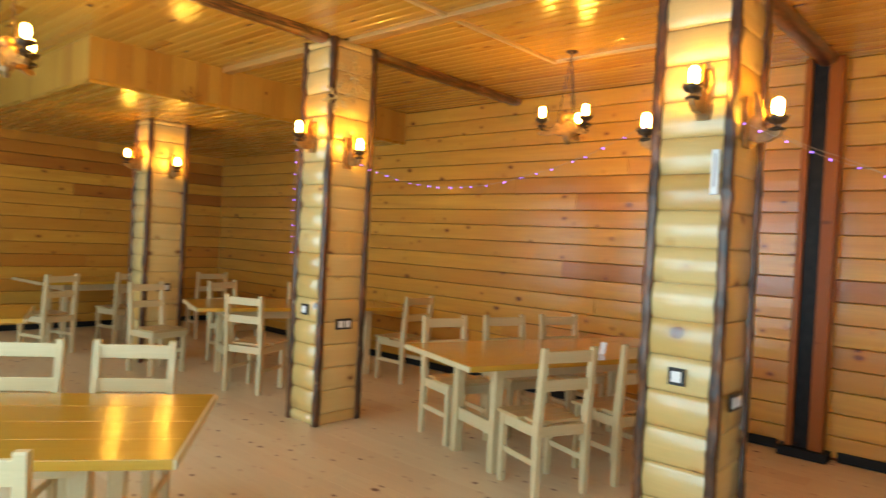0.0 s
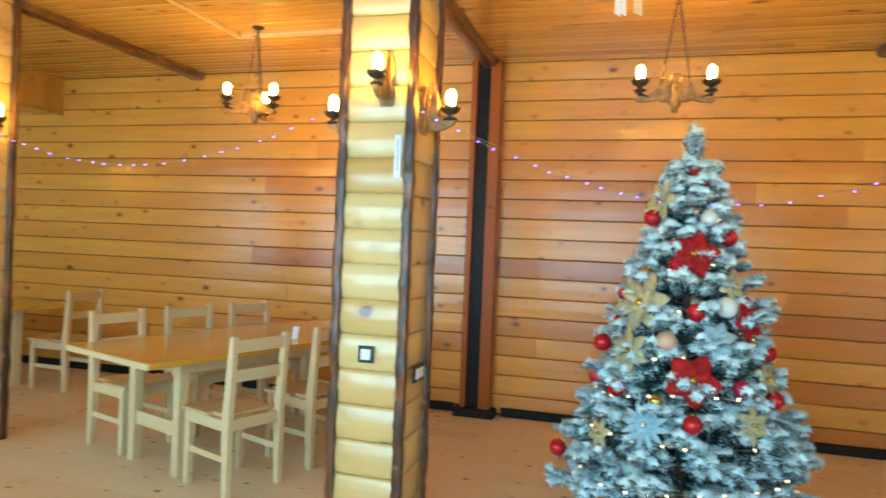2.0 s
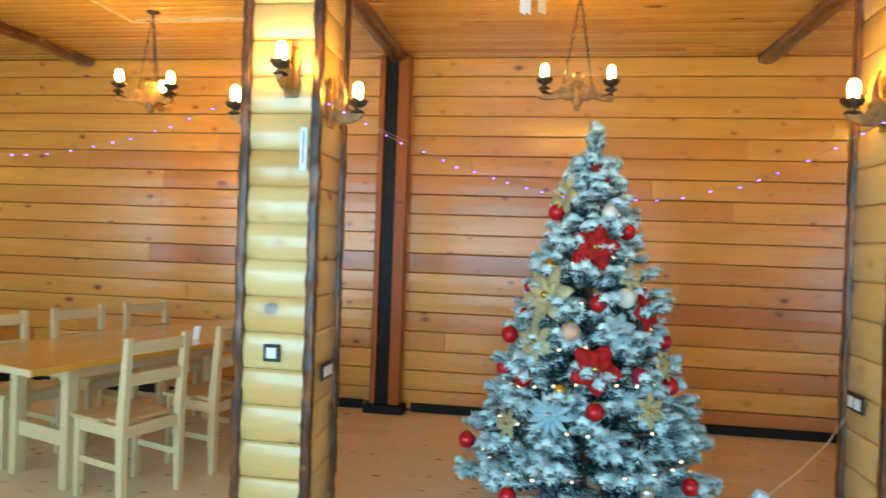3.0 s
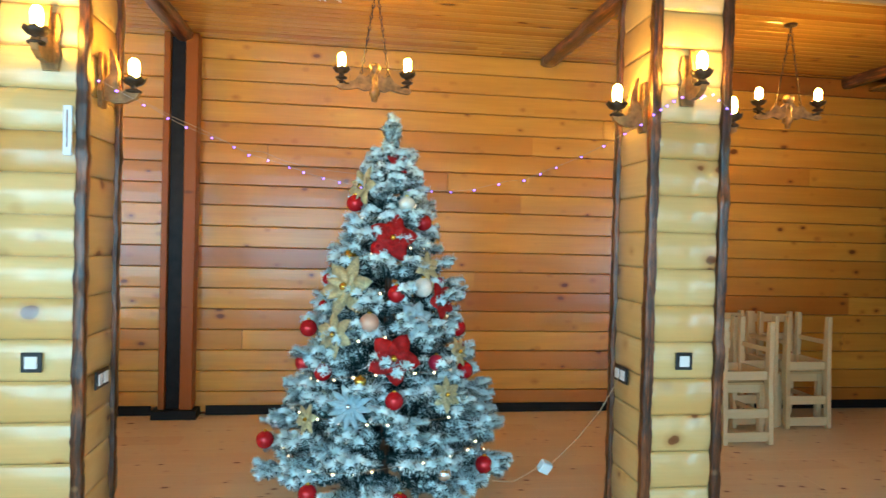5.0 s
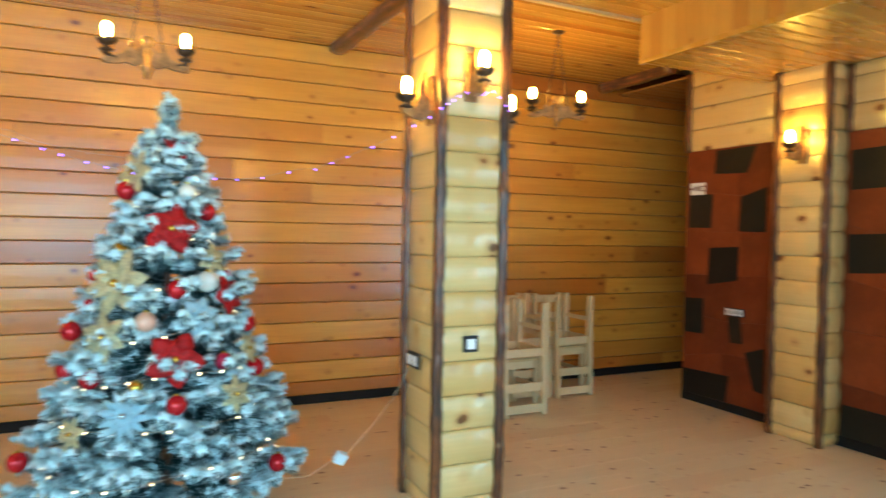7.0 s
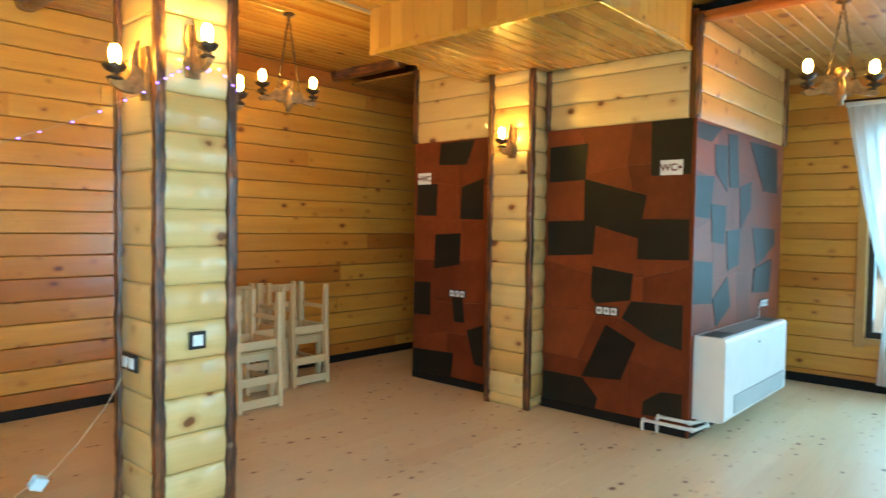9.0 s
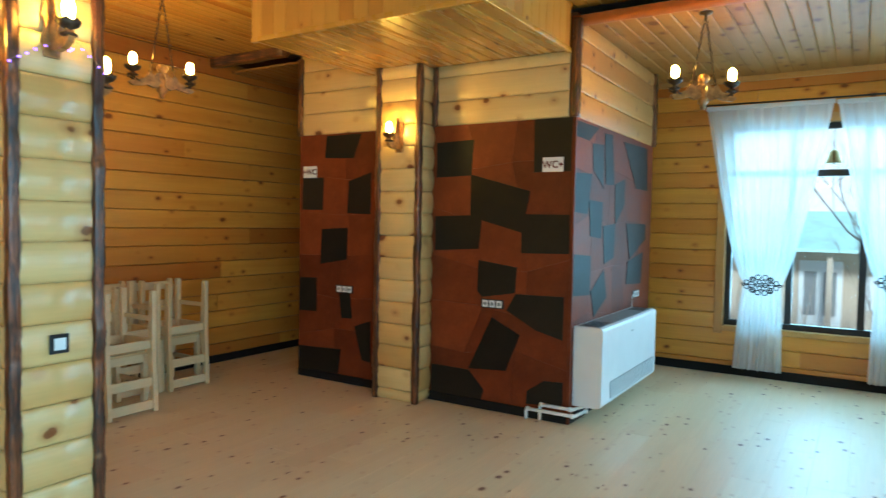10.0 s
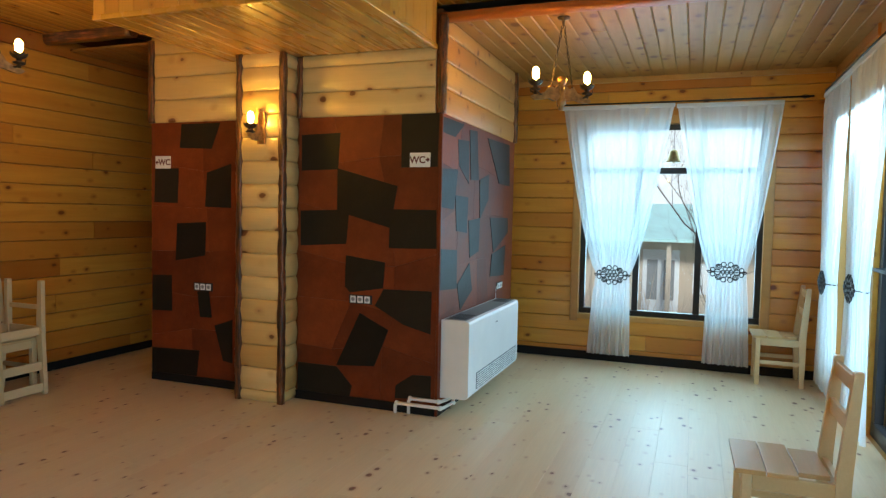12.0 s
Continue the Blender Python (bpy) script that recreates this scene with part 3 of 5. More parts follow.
def stone_face(place, length, spots, seed, groups=()):
    """Slabs on a face: u runs along it from its corner, v is the height. Red slabs fill a jittered grid, dark ones lie 3 mm proud."""
    r = random.Random(seed)
    cols, rows = max(2, round(length / 0.42)), 6
    grid = {}
    for i in range(cols + 1):
        for j in range(rows + 1):
            u, v = length * i / cols, 0.07 + (STONE_TOP - 0.07) * j / rows
            if 0 < i < cols:
                u += r.uniform(-0.09, 0.09)
            if 0 < j < rows:
                v += r.uniform(-0.07, 0.07)
            grid[i, j] = (u, v)
    g = 0.0006
    for i in range(cols):
        for j in range(rows):
            q = [grid[i, j], grid[i + 1, j], grid[i + 1, j + 1], grid[i, j + 1]]
            cu, cv = sum(p[0] for p in q) / 4, sum(p[1] for p in q) / 4
            q = [(u + (g if u < cu else -g), v + (g if v < cv else -g)) for u, v in q]
            part("stone_slab", plate([(u - cu, v - cv) for u, v in q], -0.016 - r.uniform(0, 0.001), 0.0), RED_STONE, block, "", False, place @ pose(cu, 0, cv))
    for slab_no, corners in enumerate(spots):
        pts = [(min(max(u / 100, 0.002), length - 0.002), min(max(v / 100, 0.07), STONE_TOP - 0.002)) for u, v in zip(corners[::2], corners[1::2])]
        cu, cv = sum(p[0] for p in pts) / len(pts), sum(p[1] for p in pts) / len(pts)
        out = [(u - cu + r.uniform(-0.004, 0.004), v - cv + r.uniform(-0.004, 0.004)) for u, v in pts]
        part("stone_slab", plate(out, -0.0195 - 0.00015 * slab_no, -0.004), DARK_STONE, block, "", False, place @ pose(cu, 0, cv))


# front to the room, right and left of the pilaster, then the flank under the window's light
# corners of each dark slab, in centimetres along the face and up
FRONT = pose(SX, SY1, 0, 0, 0, -90)
stone_face(FRONT, 1.03, ((32, 217, 71, 218, 63, 197, 30, 198), (4, 181, 29, 181, 28, 152, 3, 152), (58, 177, 82, 184, 82, 149, 56, 149), (27, 135, 57, 137, 56, 109, 26, 104),
                         (1, 90, 22, 91, 22, 61, 1, 60), (48, 79, 60, 81, 63, 58, 51, 57), (66, 51, 84, 58, 84, 22, 75, 23), (0, 28, 51, 29, 48, 6, 0, 3)), 3)
FRONT_R = pose(SX, 2.99, 0, 0, 0, -90)
stone_face(FRONT_R, 1.16, ((2, 206, 36, 207, 34, 180, 2, 179), (86, 219, 116, 219, 115, 181, 87, 181), (34, 180, 84, 167, 78, 136, 34, 148), (78, 150, 115, 150, 115, 122, 78, 121),
                           (2, 148, 44, 149, 42, 123, 2, 121), (42, 115, 75, 111, 73, 91, 46, 87, 41, 91), (74, 91, 112, 91, 112, 60, 91, 65, 67, 78), (54, 72, 78, 60, 67, 32, 35, 30),
                           (1, 29, 35, 29, 48, 15, 46, 6, 0, 2), (98, 29, 113, 30, 113, 12, 84, 10, 85, 20)), 5)
FLANK = pose(SX, SY0, 0, 0, 0, 0)
stone_face(FLANK, SX1 - SX, ((0, 217, 47, 217, 26, 205, 0, 206), (33, 204, 59, 206, 61, 172, 36, 185), (60, 215, 80, 216, 87, 176, 65, 175), (0, 180, 34, 182, 26, 151, 0, 152),
                             (29, 162, 60, 161, 58, 133, 33, 135), (89, 177, 116, 183, 116, 161, 92, 143), (110, 214, 182, 215, 186, 176, 148, 176), (122, 145, 182, 145, 184, 131, 134, 114),
                             (62, 142, 92, 145, 90, 117, 66, 112), (0, 122, 35, 120, 36, 90, 0, 92), (37, 93, 66, 108, 74, 85, 45, 72), (130, 112, 176, 119, 172, 90, 126, 92)), 7)
tagged(part("stone_edge", box(SX - 0.022, SX - 0.002, SY0 - 0.022, SY0 - 0.002, 0.0, STONE_TOP, 0.003), RED_STONE, block), "rust stone corner edge")
part("skirting", box(SX - 0.024, SX - 0.001, SY0, SY1, 0.0, 0.068, 0.003), BLACK_PAINT, block)
part("skirting", box(SX, SX1, SY0 - 0.024, SY0 - 0.001, 0.0, 0.068, 0.003), BLACK_PAINT, block)
r_block = random.Random(8)
clad(block, "soft", LOG_WOOD, (SX, SY1), -90, 1.03, STONE_TOP, 0.19, 5, piece=9, rng=r_block, z_top=CEIL_EAST + 0.04)
clad(block, "soft", LOG_WOOD, (SX, 2.99), -90, 1.12, STONE_TOP, 0.19, 4, piece=9, rng=r_block, z_top=2.66)
clad(block, "soft", BOARD_WOOD, (SX + 0.04, SY0), 0, SX1 - SX - 0.08, STONE_TOP, 0.19, 5, piece=9, rng=r_block, z_top=CEIL_EAST)
knobbly(SX - 0.012, SY0 - 0.012, STONE_TOP, CEIL_EAST, 0.052, 71, None, block)
knobbly(SX1 - 0.012, SY0 - 0.018, STONE_TOP, CEIL_EAST, 0.05, 72, None, block)
knobbly(SX - 0.015, SY1 - 0.01, STONE_TOP, CEIL_EAST, 0.05, 73, None, block)

# pilaster
pil = thing("log_pilaster", "half column clad in half logs with burnt edges", "column", "log columns", "", pose(0, 0, 0))
PX, PY0, PY1 = 4.33, 2.99, 3.42
part("core", box(PX + 0.036, SX - 0.03, PY0 + 0.036, PY1 - 0.036, 0.0, 2.655), LOG_WOOD, pil)
clad(pil, "log", LOG_WOOD, (PX + 0.036, PY1 - 0.04), -90, PY1 - PY0 - 0.08, LOG_FOOT, LOG_PITCH, 17, piece=9, rng=r_block, z_top=2.655)
clad(pil, "log", LOG_WOOD, (PX + 0.045, PY0 + 0.036), 0, SX - PX - 0.05, LOG_FOOT, LOG_PITCH, 17, piece=9, rng=r_block, z_top=2.655)
clad(pil, "log", LOG_WOOD, (SX - 0.005, PY1 - 0.036), 180, SX - PX - 0.05, LOG_FOOT, LOG_PITCH, 17, piece=9, rng=r_block, z_top=2.655)
knobbly(PX + 0.0225, PY0 + 0.0225, 0.0, 2.655, 0.046, 81, None, pil)
knobbly(PX + 0.0225, PY1 - 0.0225, 0.0, 2.655, 0.046, 82, None, pil)
knobbly(SX - 0.02, PY0 - 0.005, STONE_TOP, 2.655, 0.04, 83, None, pil)


# ---- windows and the glazed door ----
def window(name, label, m, w, z0, z1, mullions, transom):
    """Black metal frame with panes; local x runs along the wall, y points out of the room."""
    ob = tagged(new(name), label, "window", "windows", "structure")
    ob.matrix_basis = m
    f, d0, d1 = 0.055, 0.06, 0.13
    bm = box(-w / 2, w / 2, d0, d1, z0, z0 + f, 0.004)
    box(-w / 2, w / 2, d0, d1, z1 - f, z1, 0.004, bm)
    box(-w / 2, -w / 2 + f, d0 + 0.001, d1 - 0.001, z0 + f, z1 - f, 0.004, bm)
    box(w / 2 - f, w / 2, d0 + 0.001, d1 - 0.001, z0 + f, z1 - f, 0.004, bm)
    part("window_frame", bm, BLACK_METAL, ob)
    xs = [-w / 2 + f] + list(mullions) + [w / 2 - f]
    for x in mullions:
        part("mullion", box(x - 0.03, x + 0.03, d0 + 0.002, d1 - 0.002, z0 + f, z1 - f, 0.004), BLACK_METAL, ob)
    for a, b in zip(xs, xs[1:]):
        a, b = (a + 0.03 if a in mullions else a), (b - 0.03 if b in mullions else b)
        if transom:
            part("transom", box(a, b, d0 + 0.003, d1 - 0.003, transom - 0.03, transom + 0.03, 0.004), BLACK_METAL, ob)
        for low, high in (((z0 + f, transom - 0.03), (transom + 0.03, z1 - f)) if transom else ((z0 + f, z1 - f),)):
            pane = part("pane", box(a, b, 0.092, 0.098, low, high), GLASS, ob)
            pane.visible_shadow = False
    c = 0.075
    bm = box(-w / 2 - c, -w / 2 + 0.004, -0.034, 0.06, z0 - c, z1 + c, 0.004)
    box(w / 2 - 0.004, w / 2 + c, -0.034, 0.06, z0 - c, z1 + c, 0.004, bm)
    box(-w / 2 + 0.004, w / 2 - 0.004, -0.033, 0.059, z1 - 0.004, z1 + c, 0.004, bm)
    part("casing", bm, CASING_WOOD, ob)
    part("window_sill", box(-w / 2 + 0.004, w / 2 - 0.004, -0.04, 0.06, z0 - 0.05, z0 + 0.002, 0.006), CASING_WOOD, ob)
    return ob


window("window_1", "black framed window with transom and pine casing", pose(EAST, 0.355, 0, 0, 0, -90), 1.73, WIN_Z0, WIN_Z1, (-0.30, 0.29), 1.95)
for k, x in enumerate(SOUTH_WINDOWS):
    window(f"window_{k + 2}", "black framed street window with pine casing", pose(x, SOUTH, 0, 0, 0, 180), SOUTH_W, SOUTH_Z0, WIN_Z1, (-0.75, 0.75), 1.95)
window("window_5", "black framed street window with pine casing", pose(SIDE_X, SOUTH, 0, 0, 0, 180), SIDE_W, SOUTH_Z0, WIN_Z1, (0.0,), 1.95)
window("window_6", "narrow black framed window beside the door", pose(6.02, SOUTH, 0, 0, 0, 180), 0.80, 0.3, 2.40, (), 0)
door = tagged(new("door_1"), "black metal glazed entrance door with ball-ended bars", "door", "", "structure")
door.matrix_basis = pose(4.885, SOUTH, 0, 0, 0, 180)
bm = box(-0.53, 0.53, 0.03, 0.10, 0.0, 0.10, 0.005)
box(-0.53, 0.53, 0.03, 0.10, 2.2, 2.29, 0.005, bm)
box(-0.53, -0.44, 0.031, 0.099, 0.10, 2.2, 0.005, bm)
box(0.44, 0.53, 0.031, 0.099, 0.10, 2.2, 0.005, bm)
part("door_frame", bm, BLACK_METAL, door)
part("pane", box(-0.44, 0.44, 0.06, 0.068, 0.10, 2.2), GLASS, door).visible_shadow = False
for z in (2.11, 1.17):
    bm = tube([(-0.42, -0.06, z), (0.42, -0.06, z)], 0.012, 8)
    for x in (-0.42, 0.42):
        lathe([(0, -0.024), (0.017, -0.017), (0.024, 0), (0.017, 0.017), (0, 0.024)], 10, (x, -0.06, z), bm)
    for x in (-0.33, 0.33):
        tube([(x, -0.06, z), (x, 0.04, z)], 0.009, 6, bm)
    part("push_bar", bm, BLACK_METAL, door, "black ball-ended push bar", True)


# ---- siding boards of the walls ----
r_wall = random.Random(21)
clad(wall_north, "flat", WALL_WOOD, (WEST, NORTH), 0, 8.2 - WEST, 0.02, 0.164, 18, piece=4.4, rng=r_wall, z_top=CEIL)
clad(wall_east, "flat", WALL_WOOD, (EAST, 2.4), -90, 2.4 - SOUTH, -0.023 + 0.1534, 0.1534, 18, [(2.4 - 1.27, 2.4 + 0.56, WIN_Z0 - 0.02, WIN_Z1 + 0.03)], 3.2, r_wall, CEIL_EAST)
clad(wall_east, "flat", WALL_WOOD, (EAST, 2.4), -90, 2.4 - SOUTH, 0.0, 0.130, 1, (), 3.2, r_wall, CEIL_EAST)
clad(wall_west, "flat", WALL_WOOD, (WEST, SOUTH), 90, NORTH - SOUTH, 0.02, 0.164, 18, piece=3.2, rng=r_wall, z_top=2.62)
clad(wall_south, "flat", WALL_WOOD, (EAST, SOUTH), 180, 1.5, 0.02, 0.1534, 19, [(EAST - 6.49, EAST - 5.55, 0.25, 2.45)], 2.5, r_wall, CEIL_EAST)
clad(passage_wall, "flat", WALL_WOOD, (8.2, NORTH), -90, NORTH - SY1, 0.02, 0.164, 18, piece=3, rng=r_wall, z_top=CEIL_EAST)

# ---- floor planks: those the camera passes nearest as pieces, the far ones joined ----
plank_store = {}
r_floor = random.Random(31)
far_planks = bmesh.new()
PW, PL = 0.192, 1.38
y = SOUTH
while y < NORTH - 0.005:
    w = min(PW, NORTH - y)
    x = WEST + r_floor.uniform(-1.2, 0)
    while x < 8.2:
        a, b = max(x, WEST), min(x + PL, 8.2)
        if b - a > 0.03:
            near = -3.4 < a < 4.6 and -0.3 < y < 5.2
            if near:
                key = (round(b - a, 3), round(w, 3))
                if key not in plank_store:
                    plank_store[key] = mesh_from("plank", box(0, b - a - 0.0006, 0.0003, w - 0.0003, -0.012, 0.0, 0.0006), FLOOR_WOOD)
                ob = new("plank", plank_store[key])
                ob.parent = floor
                ob.matrix_basis = pose(a, y, 0)
            else:
                box(a, b - 0.0006, y + 0.0003, y + w - 0.0003, -0.012, 0.0, 0, far_planks)
        x += PL
    y += PW
FLOOR_FAR = wood("knotty_laminate_far", *FLOOR_TONES, 0.36, 0.105, (7.2, 11.0), coat=0.3, coat_rough=0.4, bump=0.08, island=True, spread=0.7)
tagged(part("plank", far_planks, FLOOR_FAR, floor), "", "", "", "stuff")


# ---- chairs and tables ----
def make_chair():
    """Pine chair: front to +y, back at -y."""
    ob = thing("chair", "plain unvarnished pine chair with two back slats", "chair", "pine chairs")
    w, d, h, seat = 0.195, 0.20, 0.885, 0.445
    prof = ((-d - 0.004, 0.0), (-d + 0.032, 0.0), (-d + 0.048, 0.30), (-d + 0.05, seat), (-d + 0.03, 0.64), (-d + 0.004, h - 0.006), (-d - 0.001, h),
            (-d - 0.027, h), (-d - 0.031, h - 0.006), (-d - 0.018, 0.62), (-d - 0.008, seat))
    for s in (-1, 1):
        bm = prism(list(prof), 0.034, None, s * w - (0.034 if s > 0 else 0))
        part("rear_leg", bm, CHAIR_WOOD, ob)
        part("front_leg", box(s * w - (0.040 if s > 0 else 0), s * w + (0.040 if s < 0 else 0), d - 0.045, d - 0.005, 0.0, seat - 0.02, 0.004), CHAIR_WOOD, ob)
        part("side_rail", box(s * w - (0.028 if s > 0 else -0.006), s * w + (0.028 if s < 0 else -0.006), -d + 0.04, d - 0.046, seat - 0.085, seat - 0.022, 0.003), CHAIR_WOOD, ob)
        part("stretcher", box(s * w - (0.026 if s > 0 else -0.008), s * w + (0.026 if s < 0 else -0.008), -d + 0.03, d - 0.046, 0.19, 0.225, 0.003), CHAIR_WOOD, ob)
    part("front_rail", box(-w + 0.041, w - 0.041, d - 0.034, d - 0.008, seat - 0.085, seat - 0.022, 0.003), CHAIR_WOOD, ob)
    part("back_rail", box(-w + 0.035, w - 0.035, -d + 0.012, -d + 0.038, seat - 0.085, seat - 0.022, 0.003), CHAIR_WOOD, ob)
    for z, y in ((0.795, -d - 0.009), (0.63, -d + 0.006)):
        part("back_slat", box(-w + 0.030, w - 0.030, y - 0.010, y + 0.010, z, z + 0.068, 0.004), CHAIR_WOOD, ob)
    for k in range(3):
        y0 = -d + 0.062 + k * 0.121
        a = -w - 0.008 if k else -w + 0.037
        part("seat_board", box(a, -a, y0, y0 + 0.117, seat - 0.0205, seat, 0.003), SEAT_WOOD, ob, "lacquered seat board")
    return ob


def make_table(l=0.80):
    """Pine table, long side on y, half its length given."""
    ob = thing("table", "pine dining table with an orange lacquered top", "table", "pine tables")
    w, h, e, q0 = 0.44, 0.73, l - 0.33, 0.235
    for k in range(4):
        a = -w + k * 2 * w / 4
        m = pose(a + w / 4, 0, 0, 0, 0, 90)
        part("top_board", box(-l, l, -w / 4 + 0.0004, w / 4 - 0.0004, h - 0.034, h, 0.002), TABLE_WOOD, ob, "", False, m)
    for s in (-1, 1):
        for q in (-1, 1):
            part("leg", box(s * q0 - 0.032, s * q0 + 0.032, q * e - 0.032, q * e + 0.032, 0.0, h - 0.035, 0.004), CHAIR_WOOD, ob)
        part("long_rail", box(s * q0 - 0.014, s * q0 + 0.014, -e + 0.035, e - 0.035, h - 0.125, h - 0.036, 0.003), CHAIR_WOOD, ob)
        part("end_rail", box(-q0 + 0.033, q0 - 0.033, s * e - 0.014, s * e + 0.014, h - 0.125, h - 0.036, 0.003), CHAIR_WOOD, ob)
        part("stretcher", box(-q0 + 0.033, q0 - 0.033, s * e - 0.016, s * e + 0.016, 0.23, 0.315, 0.004), CHAIR_WOOD, ob)
        part("edge_strip", box(-w, w, s * (l + 0.006) - 0.006, s * (l + 0.006) + 0.006, h - 0.035, h - 0.001, 0.002), CHAIR_WOOD, ob)
    return ob


first_chair = make_chair()
first_table = make_table()
# facing: degrees in plan, 0 looks along +x
CHAIRS = ((-3.22, 1.20, -38), (-3.53, 0.78, -38), (-2.17, 0.40, 142), (-2.25, 3.33, 160), (-2.07, 3.92, 163), (-3.27, 3.69, -17), (-3.10, 4.22, -19), (-2.92, 4.76, -19),
          (-5.42, 3.32, 113), (-4.98, 4.80, 180), (-6.72, 3.86, 12), (-6.45, 4.72, 4), (-6.62, 2.95, 10), (-8.15, 2.42, 200), (-8.5, 3.35, 190), (-8.45, 4.45, 170),
          (6.82, -0.64, 90), (3.27, -0.305, 91))
for k, (x, y, face) in enumerate(CHAIRS):
    m = pose(x, y, 0, 0, 0, face - 90)
    ob = copy_thing(first_chair, m) if k else first_chair
    ob.matrix_basis = m
    if x > 2:
        ob["label"] = "unvarnished pine chair alone by the window"
for x, y in ((2.875, 4.73), (3.635, 5.11), (3.21, 5.16)):
    low = copy_thing(first_chair, pose(x, y, 0, 0, 0, 180))
    tagged(low, "pine chair with another upturned on its seat", "chair", "stacked chairs")
    up = copy_thing(first_chair, pose(x + 0.005, y - 0.075, 0.892, 180, 0, 180))
    tagged(up, "upturned pine chair lying on another chair", "chair", "stacked chairs")
TABLES = ((-2.864, 0.498, -37), (-6.25, 0.85, -20), (-9.2, 3.3, 4))
for k, (x, y, turn) in enumerate(TABLES):
    m = pose(x, y, 0, 0, 0, turn)
    ob = copy_thing(first_table, m) if k else first_table
    ob.matrix_basis = m
long_table = make_table(1.05)
long_table.matrix_basis = pose(-2.58, 4.05, 0, 0, 0, -19)
long_table["label"] = "long pine dining table with an orange lacquered top"
copy_thing(long_table, pose(-5.83, 4.04, 0, 0, 0, -19))
pen = tagged(part("holder_card", plate([(-0.02, 0), (0.02, 0), (0.035, 0.09), (-0.005, 0.09)], -0.002, 0.002), WHITE_PLASTIC, None, "", False, pose(-2.30, 4.10, 0.731, 12, 0, 20)),
             "small white folded card standing on the table", "card")


# ---- lamps ----
def bulb_mesh():
    return lathe([(0.0, 0.0), (0.013, 0.003), (0.019, 0.02), (0.023, 0.042), (0.024, 0.068), (0.02, 0.088), (0.011, 0.10), (0.0, 0.104)], 12)


shared_bulb = mesh_from("bulb", bulb_mesh(), BULB, True)


def add_bulb(parent, x, y, z):
    ob = new("bulb", shared_bulb)
    ob.parent = parent
    ob.matrix_basis = pose(x, y, z)
    return ob


def cup(x, y, z):
    """Two-tier iron dish with small upturned leaves."""
    bm = lathe([(0.010, -0.052), (0.034, -0.046), (0.036, -0.038), (0.016, -0.03), (0.016, -0.018), (0.038, -0.008), (0.052, 0.008), (0.048, 0.012), (0.02, 0.004), (0.0, 0.004)], 14, (x, y, z))
    rim = [v for v in bm.verts if math.hypot(v.co.x - x, v.co.y - y) > 0.046]
    for v in rim:
        if round(math.atan2(v.co.y - y, v.co.x - x) / (2 * math.pi / 14)) % 2:
            v.co.z += 0.014
    return bm


def make_sconce():
    """Wall lamp: plate on the wall at y = 0, arm towards -y."""
    ob = thing("wall_lamp", "lit wrought iron wall lamp on a gilded wooden plate", "wall lamp", "column wall lamps")
    outline = [(-0.030, -0.12), (0.030, -0.12), (0.042, -0.05), (0.028, 0.0), (0.042, 0.05), (0.030, 0.12), (-0.030, 0.12), (-0.042, 0.05), (-0.028, 0.0), (-0.042, -0.05)]
    bm = plate(outline, -0.018, 0.0)
    part("back_plate", bm, CARVED, ob)
    # carved bracket: a swan-like board with a scroll under the cup and a tail up the wall
    shape = [(0.018, -0.085), (0.06, -0.10), (0.11, -0.095), (0.155, -0.072), (0.17, -0.04), (0.15, -0.018), (0.122, -0.03), (0.095, -0.048), (0.075, -0.02), (0.08, 0.03),
             (0.07, 0.08), (0.05, 0.135), (0.036, 0.145), (0.045, 0.085), (0.042, 0.03), (0.018, 0.0)]
    bm = plate(shape, -0.014, 0.014)
    part("bracket", bm, CARVED, ob, "carved wooden bracket", False, pose(0, 0, 0, 0, 0, -90))
    part("cup", cup(0, -0.14, 0.0), IRON, ob, "", True)
    add_bulb(ob, 0, -0.14, 0.005)
    return ob


